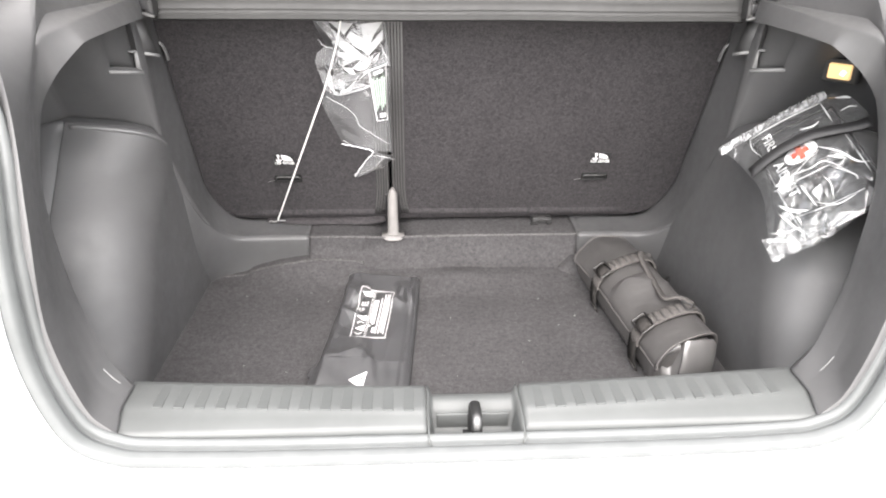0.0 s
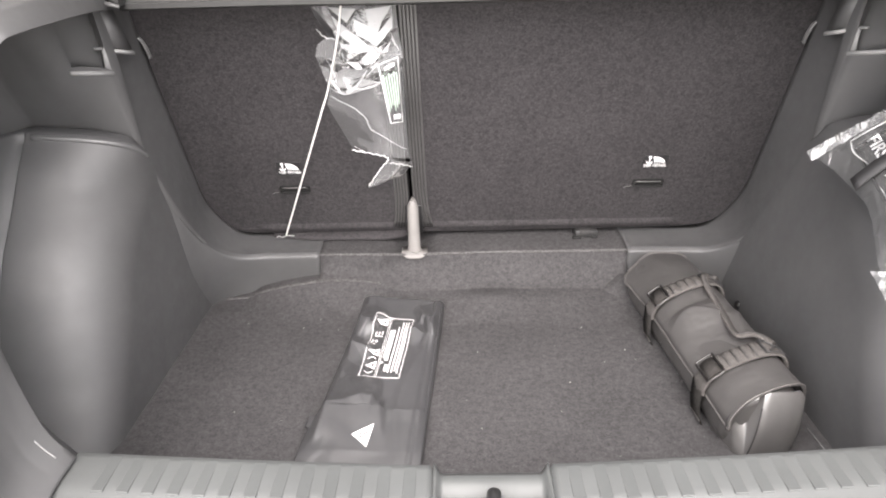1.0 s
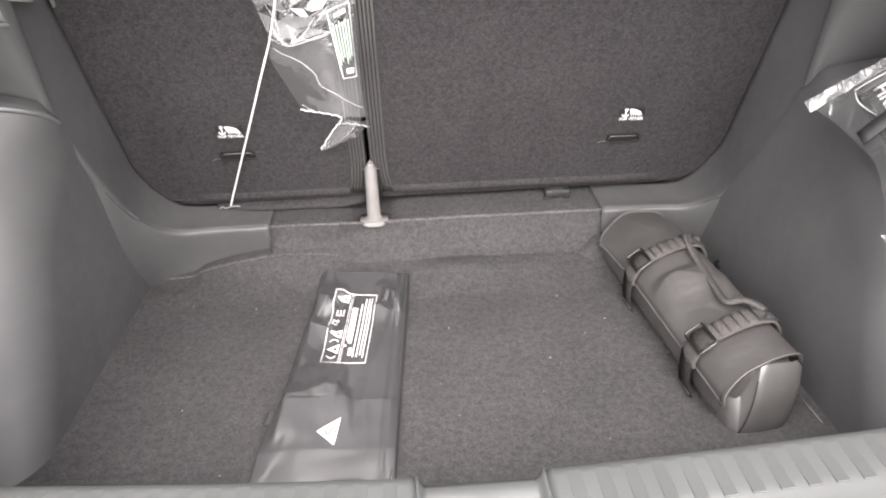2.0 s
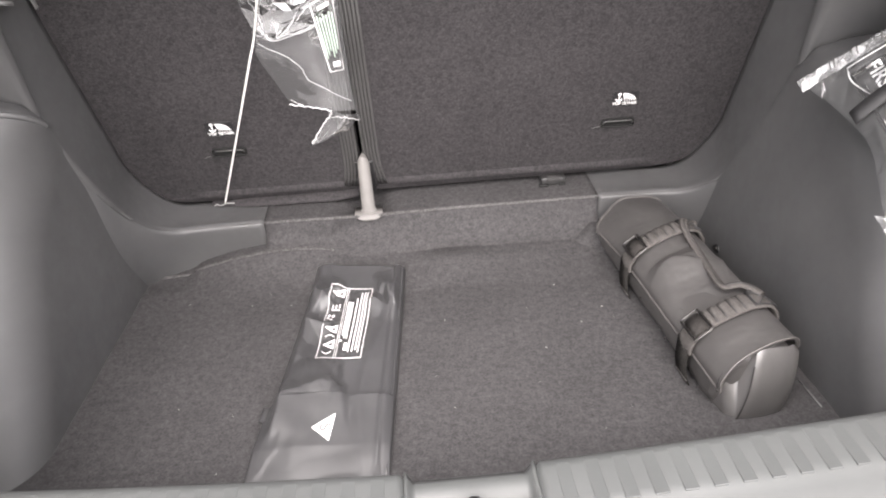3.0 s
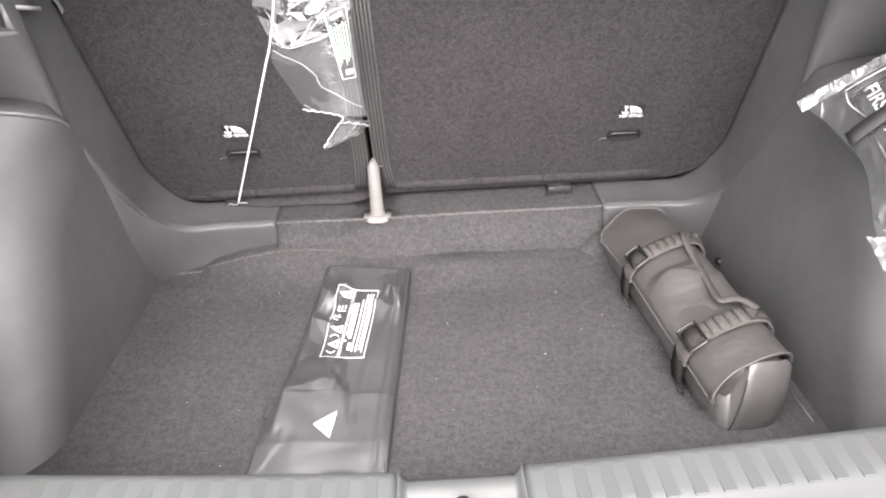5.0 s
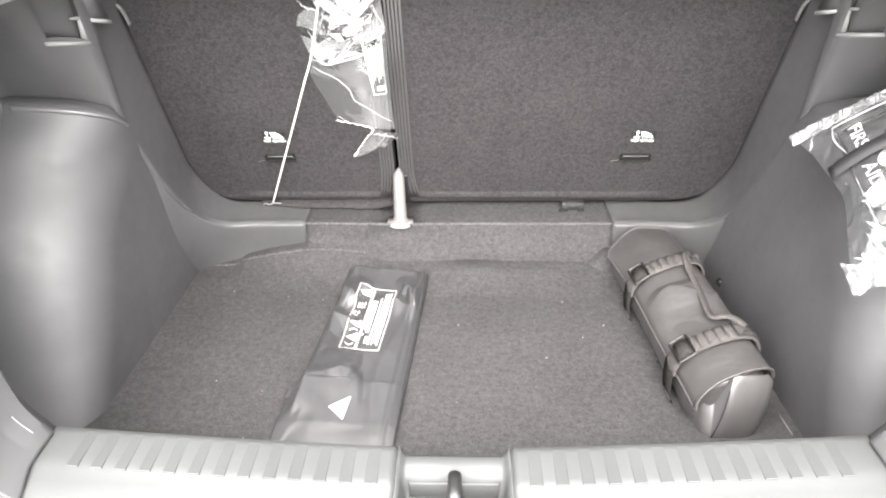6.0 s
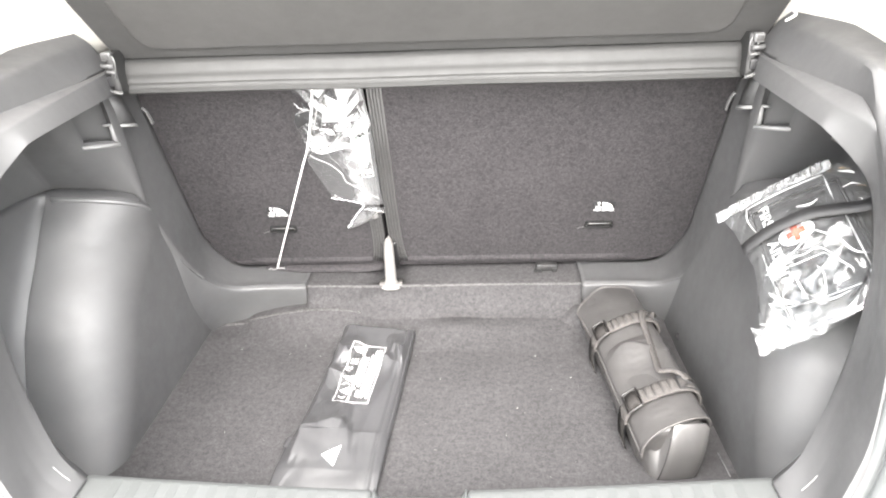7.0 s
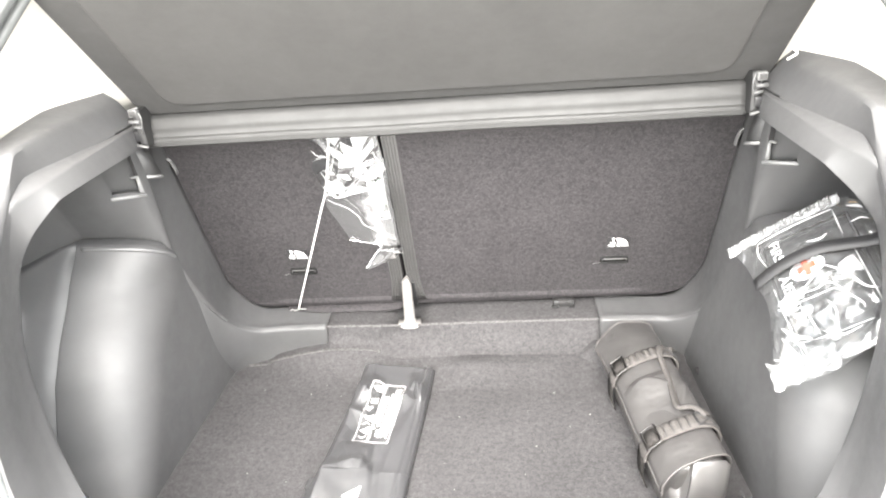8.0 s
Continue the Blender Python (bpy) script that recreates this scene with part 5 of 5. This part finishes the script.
NYLONDARK = plain("strap_black", (0.022, 0.022, 0.023), 0.6)
PIPING = plain("worn_edge", (0.085, 0.080, 0.077), 0.5)
STRAPDARK = carpet_like("dark_webbing", (0.022, 0.0205, 0.0195), (0.055, 0.051, 0.049), 500, 0.8)
MESHWEB = carpet_like("mesh_webbing", (0.012, 0.0115, 0.011), (0.045, 0.043, 0.041), 420, 0.8)
# dark seam colour, also painted in as shadow under the cover's lip
MATTEBAG = plain("seam_and_lip_shade", (0.016, 0.015, 0.015), 0.7)
BUCKLE = plain("gunmetal", (0.11, 0.107, 0.104), 0.45, 1.0)
build_bag()


# ---- first aid kit in its clear wrapper ----
def build_kit():
    kit = thing("first_aid_kit", (0.535, 1.02, 0.95), "black first aid pouch in crinkled clear plastic on the lining", "first aid kit")
    a, b, d = Vector((0.479, 1.155, 1.032)), Vector((0.607, 1.078, 1.156)), Vector((0.478, 0.917, 0.930))
    u, v = (d - a), (b - a)
    nrm = v.cross(u).normalized()
    if nrm.x > 0:
        nrm = -nrm

    def at(p, q, w):
        bulge = 0.022 * math.sin(math.pi * min(1, max(0, p))) * math.sin(math.pi * min(1, max(0, q)))
        return a + u * p + v * q + nrm * (w + bulge)
    # the pouch itself
    rows = []
    for j in range(25):
        q = lerp(0.27, 0.925, j / 24)
        rows.append([at(lerp(0.15, 0.955, i / 30), q, 0.010 * min(1, 8 * min(i / 30, 1 - i / 30)) * min(1, 8 * min(j / 24, 1 - j / 24)) - 0.006 + 0.003 * noise.noise((i * 0.3, j * 0.3, 2))) for i in range(31)])
    pch = part("pouch", grid(rows), POUCH, kit, "black fabric pouch")
    thick(pch, 0.012, -1.0)
    part("pouch_edge", tube([rows[0][i] + nrm * 0.003 for i in range(31)] + [rows[j][30] + nrm * 0.003 for j in range(1, 25)] + [rows[24][i] + nrm * 0.003 for i in range(29, -1, -1)] + [rows[j][0] + nrm * 0.003 for j in range(23, -1, -1)], 0.0022, 6), NYLONDARK, pch)
    ua, va = u.normalized(), (v - u.normalized() * v.dot(u.normalized())).normalized()
    m = Matrix.Identity(4)
    for i, w in enumerate((ua, va, nrm)):
        m.col[i][:3] = w

    def seat_at(p, q, w):
        k = m.copy()
        k.col[3][:3] = at(p, q, w)
        return k
    lettering("words", "FIRST", 0.0215, seat_at(0.315, 0.40, 0.012), WHITE, pch)
    lettering("words", "AID KIT", 0.0215, seat_at(0.615, 0.385, 0.013), WHITE, pch)
    k = seat_at(0.482, 0.568, 0.0125)
    disc = [(0.017 * math.cos(2 * math.pi * i / 32), 0.025 * math.sin(2 * math.pi * i / 32)) for i in range(32)]
    part("badge", slab(disc, 0.002, lambda x, y, w: k @ Vector((x, y, w)), 0.0006, 1), WHITE, pch, "white oval badge with a red cross")
    part("cross", box((-0.013, -0.0045, 0.0005), (0.013, 0.0045, 0.0014)), RED, pch, smooth=False).data.transform(Matrix.Translation(-origin(pch)) @ k @ Matrix.Translation(origin(pch)))
    part("cross", box((-0.0045, -0.013, 0.0004), (0.0045, 0.013, 0.0013)), RED, pch, smooth=False).data.transform(Matrix.Translation(-origin(pch)) @ k @ Matrix.Translation(origin(pch)))
    # strap that holds it
    st = [at(curve_at([0, 0.3, 0.6, 1.0], [0.455, 0.428, 0.418, 0.470], i / 20), lerp(0.17, 1.08, i / 20), 0.0245) for i in range(21)]
    part("strap", ribbon(st, u, 0.019, 0.002), NYLONDARK, kit, "black elastic strap")
    # clear wrapper, wider than the pouch and notched where the strap draws it in
    left_p, left_q = [0.05, 0.217, 0.428, 0.572, 0.814, 1.04], [0.013, 0.090, 0.144, 0.172, 0.063, 0.0]
    right_p, right_q = [0.02, 0.174, 0.336, 0.587, 0.763, 0.87, 0.99, 1.06], [0.94, 1.08, 1.11, 1.03, 0.93, 0.81, 0.70, 0.30]

    def wrap(p, q, w):
        pp = lerp(0.06, 1.045, p)
        rim = min(1.0, 5 * min(p, 1 - p, q, 1 - q) + 0.15)
        return at(pp, lerp(curve_at(left_p, left_q, pp), curve_at(right_p, right_q, pp), q), 0.016 * rim + w)
    part("wrapper", crinkled(wrap, 16, 14, 0.40, 0.0042, 3), KITFILM, kit, "crinkled clear plastic wrapper", smooth=False)
    part("wrapper_fold", crinkled(lambda p, q, w: wrap(lerp(0.53, 0.97, p), lerp(0.14, 0.98, q), w + 0.008), 8, 9, 0.46, 0.0085, 8), FOLDFILM, kit, "second loose layer of the wrapper", smooth=False)
    # welded seam with crimps across it
    part("wrapper_seam", crinkled(lambda p, q, w: at(lerp(0.05, 0.128, p) - 0.012 * q, lerp(0.005, 0.945, q), 0.012 + w), 2, 34, 0.3, 0.0045, 5), SEAM, kit, "white crimped seam of the wrapper", smooth=False)
    for k in range(17):
        q = 0.16 + 0.046 * k + 0.012 * math.sin(k * 2.3)
        part("seam_crimp", tube([at(0.060 - 0.012 * q, q + 0.010, 0.0175), at(0.095 - 0.012 * q, q, 0.0180), at(0.122 - 0.012 * q, q - 0.008, 0.0172)], 0.0005 + 0.0003 * (k % 3), 5, 0.5), SLIT, kit)
    # bunched lower corner
    part("wrapper_tail", crinkled(lambda p, q, w: at(lerp(0.90 + 0.03 * math.sin(q * 9), 1.075 - 0.03 * q + 0.012 * math.sin(q * 23), p), lerp(0.0, 0.50, q), 0.014 + w), 7, 16, 0.45, 0.010, 6), TAILFILM, kit, "bunched end of the wrapper", smooth=False)

    # glints on the film's pulled folds, painted as pale tapering ridges from the pinch points
    def glint_line(pts, wide, lift=0.0285):
        line = spline([(p, q, 0) for p, q in pts], 22)
        pos = [at(c.x, c.y, lift) for i, c in enumerate(line)]
        rows = []
        for i, p in enumerate(pos):
            d = (pos[min(i + 1, 21)] - pos[max(i - 1, 0)]).normalized()
            sidew = d.cross(nrm).normalized() * wide * 0.50 * max(0.10, math.sin(math.pi * lerp(0.04, 0.98, i / 21)) ** 0.9)
            rows.append([p - sidew, p + nrm * 0.0012, p + sidew])
        part("wrapper_glint", grid(rows), GLINT, kit)
    for pts, wide in (([(0.534, 0.692), (0.60, 0.60), (0.655, 0.47)], 0.0011), ([(0.534, 0.692), (0.62, 0.80), (0.72, 0.86), (0.755, 0.93)], 0.0034), ([(0.655, 0.45), (0.665, 0.58), (0.655, 0.69), (0.78, 0.79)], 0.0022), ([(0.70, 0.44), (0.70, 0.55), (0.69, 0.70)], 0.0014), ([(0.69, 0.70), (0.80, 0.80), (0.84, 0.80)], 0.0020),
                      ([(0.74, 0.62), (0.80, 0.64), (0.90, 0.60)], 0.0020), ([(0.73, 0.46), (0.82, 0.47), (0.90, 0.48)], 0.0024), ([(0.79, 0.25), (0.86, 0.32), (0.90, 0.42)], 0.0058), ([(0.84, 0.22), (0.93, 0.26), (1.00, 0.30)], 0.0034), ([(0.88, 0.50), (0.93, 0.60), (0.92, 0.74)], 0.0026),
                      ([(0.95, 0.05), (0.99, 0.12), (1.03, 0.22)], 0.0042), ([(0.93, 0.10), (0.96, 0.18), (0.97, 0.30)], 0.0026), ([(0.20, 0.98), (0.23, 1.04), (0.26, 1.07)], 0.0040), ([(0.32, 0.96), (0.31, 1.02), (0.34, 1.07)], 0.0024), ([(0.36, 0.66), (0.37, 0.74), (0.35, 0.80)], 0.0030)):
        glint_line(pts, wide)
    # piping of the pouch where it shines through, its glints painted as pale ribbons
    for pts, wide in (([(0.169, 0.284), (0.160, 0.58), (0.156, 0.876)], 0.0018), ([(0.156, 0.876), (0.25, 0.874), (0.355, 0.872)], 0.0022), ([(0.169, 0.284), (0.26, 0.268), (0.396, 0.315)], 0.0018), ([(0.534, 0.296), (0.753, 0.290), (1.02, 0.292)], 0.0026), ([(0.474, 0.896), (0.64, 0.897), (0.80, 0.897)], 0.0022), ([(0.88, 0.804), (0.891, 0.52), (0.874, 0.25)], 0.0022)):
        glint_line(pts, wide, 0.0175)


SLIT = plain("seam_slit", (0.10, 0.10, 0.10), 0.5)
# pale colour that stands in for reflections on the film
GLINT = plain("film_glint", (0.46, 0.47, 0.47), 0.25)
SEAM = clear_film("seam_film", 0.50, 40.0, 0.3, (0.97, 0.98, 0.985), 1.6, 75.0)
TAILFILM = clear_film("tail_film", 0.22, 30.0, 0.25, (0.97, 0.98, 0.985), 2.6)
FOLDFILM = clear_film("fold_film", 0.035, 15.0, 0.10, (0.97, 0.98, 0.985), 2.0)
build_kit()


# ---- clear bag and cord that hang over the narrow seat back ----
def build_film():
    fb = thing("plastic_bag", (-0.19, 1.32, 1.22), "torn clear plastic bag hanging over the seat back", "plastic bag")

    def patch(nm, left, right, lift, seed, material, nu, nv, depth):
        l, r = [(x, z, 0) for x, z in left], [(x, z, 0) for x, z in right]
        lp, rp = spline(l, 101), spline(r, 101)

        def at(p, q, w):
            k = min(100, max(0, round(q * 100)))
            c = lerp(lp[k], rp[k], p)
            return seat_face(c.x, seat_h(c.y), max(0.004, lift + 0.010 * math.sin(math.pi * p) + w))
        return part(nm, crinkled(at, nu, nv, 0.24 if material is FOLDED else 0.38, depth, seed), material, fb, smooth=(material in (FILM, LABELFILM)))
    patch("bag_fold", [(-0.2554, 1.245), (-0.2440, 1.215), (-0.2329, 1.1947), (-0.2577, 1.1716), (-0.2540, 1.140), (-0.2472, 1.1117), (-0.2400, 1.100)], [(-0.1200, 1.245), (-0.1203, 1.2134), (-0.1175, 1.170), (-0.1185, 1.141), (-0.1618, 1.1118), (-0.195, 1.101), (-0.2188, 1.0961)], 0.024, 1, FOLDED, 7, 9, 0.0060)
    patch("bag_layer", [(-0.2240, 1.245), (-0.2115, 1.205), (-0.2180, 1.172), (-0.2085, 1.149)], [(-0.1260, 1.245), (-0.1280, 1.205), (-0.1380, 1.175), (-0.1596, 1.149)], 0.038, 9, FILMTHICK, 5, 6, 0.0065)
    patch("bag_label", [(-0.2000, 1.2235), (-0.2060, 1.200), (-0.2110, 1.176)], [(-0.1335, 1.2030), (-0.1390, 1.190), (-0.1450, 1.1755)], 0.030, 12, LABELFILM, 8, 5, 0.0035)
    patch("bag_sheet", [(-0.2440, 1.108), (-0.2500, 1.085), (-0.2560, 1.0625), (-0.240, 1.018), (-0.2240, 0.9745)], [(-0.1180, 1.170), (-0.1185, 1.11), (-0.1192, 1.05), (-0.1196, 0.99), (-0.1180, 0.9500)], 0.012, 2, FILM, 6, 8, 0.0026)
    patch("bag_tail", [(-0.1589, 0.9543), (-0.1740, 0.932), (-0.1900, 0.909), (-0.2025, 0.8907)], [(-0.1128, 0.9439), (-0.1232, 0.9248), (-0.1491, 0.9025), (-0.2000, 0.8900)], 0.012, 4, FILM, 4, 5, 0.003)

    def fold(pts, wide, lift, material):
        line = spline([(x, z, 0) for x, z in pts], 26)
        pos = [seat_face(c.x + 0.0006 * math.sin(i * 2.3), seat_h(c.y), lift + 0.0015 * math.sin(i * 0.9)) for i, c in enumerate(line)]
        face = Vector((0, -0.935, -0.355))
        rows = []
        for i, p in enumerate(pos):
            d = (pos[min(i + 1, 25)] - pos[max(i - 1, 0)]).normalized()
            w = d.cross(face).normalized() * wide * max(0.15, math.sin(math.pi * lerp(0.05, 0.96, i / 25)))
            rows.append([p - w, p + face * 0.0014, p + w])
        part("bag_crease", grid(rows), material, fb)
    for pts, wide in (([(-0.2436, 1.0936), (-0.1938, 1.0561), (-0.1787, 1.0234), (-0.1214, 0.9824)], 0.0011), ([(-0.1589, 0.9543), (-0.135, 0.950), (-0.1128, 0.9439)], 0.0013), ([(-0.2472, 1.1117), (-0.2188, 1.0961), (-0.1618, 1.1118), (-0.1185, 1.1413)], 0.0014), ([(-0.215, 1.100), (-0.175, 1.108), (-0.150, 1.120)], 0.0016)):
        fold(pts, wide * 0.8, 0.030, FILMTHICK)
    for pts, wide in (([(-0.2085, 1.149), (-0.185, 1.153), (-0.1596, 1.149), (-0.1175, 1.170)], 0.0016), ([(-0.2121, 1.170), (-0.209, 1.158), (-0.2040, 1.147)], 0.0015), ([(-0.157, 1.235), (-0.150, 1.215), (-0.148, 1.19)], 0.0016), ([(-0.137, 1.235), (-0.142, 1.215), (-0.160, 1.20)], 0.0022), ([(-0.245, 1.213), (-0.235, 1.200), (-0.215, 1.196)], 0.0016), ([(-0.235, 1.130), (-0.232, 1.118), (-0.222, 1.104)], 0.0036), ([(-0.238, 1.165), (-0.230, 1.140), (-0.228, 1.120)], 0.0016), ([(-0.18, 1.128), (-0.16, 1.148), (-0.125, 1.165)], 0.0014), ([(-0.205, 1.110), (-0.19, 1.122), (-0.17, 1.150)], 0.0014), ([(-0.130, 1.205), (-0.127, 1.190), (-0.119, 1.176)], 0.0020)):
        fold(pts, wide * 0.6, 0.040, FILMTHICK)
    rim = spline([(-0.2240, 0.9745, 0), (-0.1885, 0.9658, 0), (-0.1589, 0.9543, 0), (-0.175, 0.932, 0), (-0.2025, 0.8907, 0)], 40)
    part("torn_edge", tube([seat_face(p.x + 0.001 * math.sin(k * 2.1), seat_h(p.y + 0.0012 * math.sin(k * 1.7)), 0.018) for k, p in enumerate(rim)], 0.0009, 5), WHITE, fb, "frayed white torn edge")
    # printed block: a frame and lines of small print
    c = [Vector((-0.1564, 1.149)), Vector((-0.1233, 1.161)), Vector((-0.1240, 1.043)), Vector((-0.1451, 1.040))]

    def at(s2, t):
        p = lerp(lerp(c[0], c[1], s2), lerp(c[3], c[2], s2), t)
        return seat_face(p.x, seat_h(p.y), 0.034)
    part("print_frame", tube([at(*q) for q in ((0, 0), (1, 0), (1, 1), (0, 1), (0, 0))], 0.0009, 5), WHITE, fb)
    for k in range(6):
        s2 = 0.14 + k * 0.145
        part("print_bar", ribbon([at(s2, lerp(0.18 + 0.03 * (k % 2), 0.80 - 0.05 * (k % 3), i / 8)) for i in range(9)], (1, 0, 0), 0.0019, 0.0004), GREENINK, fb)
    part("print_bar", ribbon([at(0.25, 0.10), at(0.8, 0.08)], (0, 0, 1), 0.006, 0.0004), WHITE, fb)
    part("print_bar", ribbon([at(0.35, 0.90), at(0.85, 0.90)], (0, 0, 1), 0.008, 0.0004), WHITE, fb)


FILMTHICK = clear_film("gathered_film", 0.36, 30.0, 0.3)
LABELFILM = clear_film("label_film", 0.62, 24.0, 0.3)
FOLDED = clear_film("folded_film", 0.17, 11.5, 0.3, (0.96, 0.97, 0.98), 1.2)
build_film()


def build_cord():
    co = thing("tray_cord", (-0.41, 1.49, 0.75), "white lifting cord of the tray, hooked under the seat back", "cord")
    low, knot = Vector((-0.395, 1.492, 0.7555)), Vector((-0.246, 1.350, 1.097))
    pts = [lerp(low, knot, k / 8) for k in range(9)] + [Vector((-0.213, 1.286, 1.185)), Vector((-0.199, 1.258, 1.235))]
    part("cord", tube(spline(pts, 80), 0.0016, 8), CORD, co)
    clip = [Vector((-0.416 + 0.0055 * k, 1.4905 + 0.002 * math.sin(k * 2.3), 0.7515 + 0.0006 * k + 0.0018 * math.sin(k * 1.7))) for k in range(8)]
    part("end_clip", tube(clip, 0.0018, 6, 0.6), HOOK, co, "crumpled pale cord end")


build_cord()




# ---- lint on the carpet ----
def build_lint():
    bm = bmesh.new()
    rnd = random.Random(4)
    for k in range(26):
        x, y = rnd.uniform(-0.5, 0.3), rnd.uniform(0.88, 1.32)
        r = rnd.uniform(0.0004, 0.0008)
        m = pose(x, y, FLOOR + 0.0025, rnd.uniform(0, 90), rnd.uniform(0, 90), rnd.uniform(0, 180)) @ Matrix.Diagonal((r * rnd.uniform(1, 3), r, r, 1))
        bmesh.ops.create_icosphere(bm, subdivisions=1, radius=1, matrix=m)
    tagged(part("lint", bm, LINT), "specks of pale lint on the carpet", "lint", kind="stuff")


build_lint()
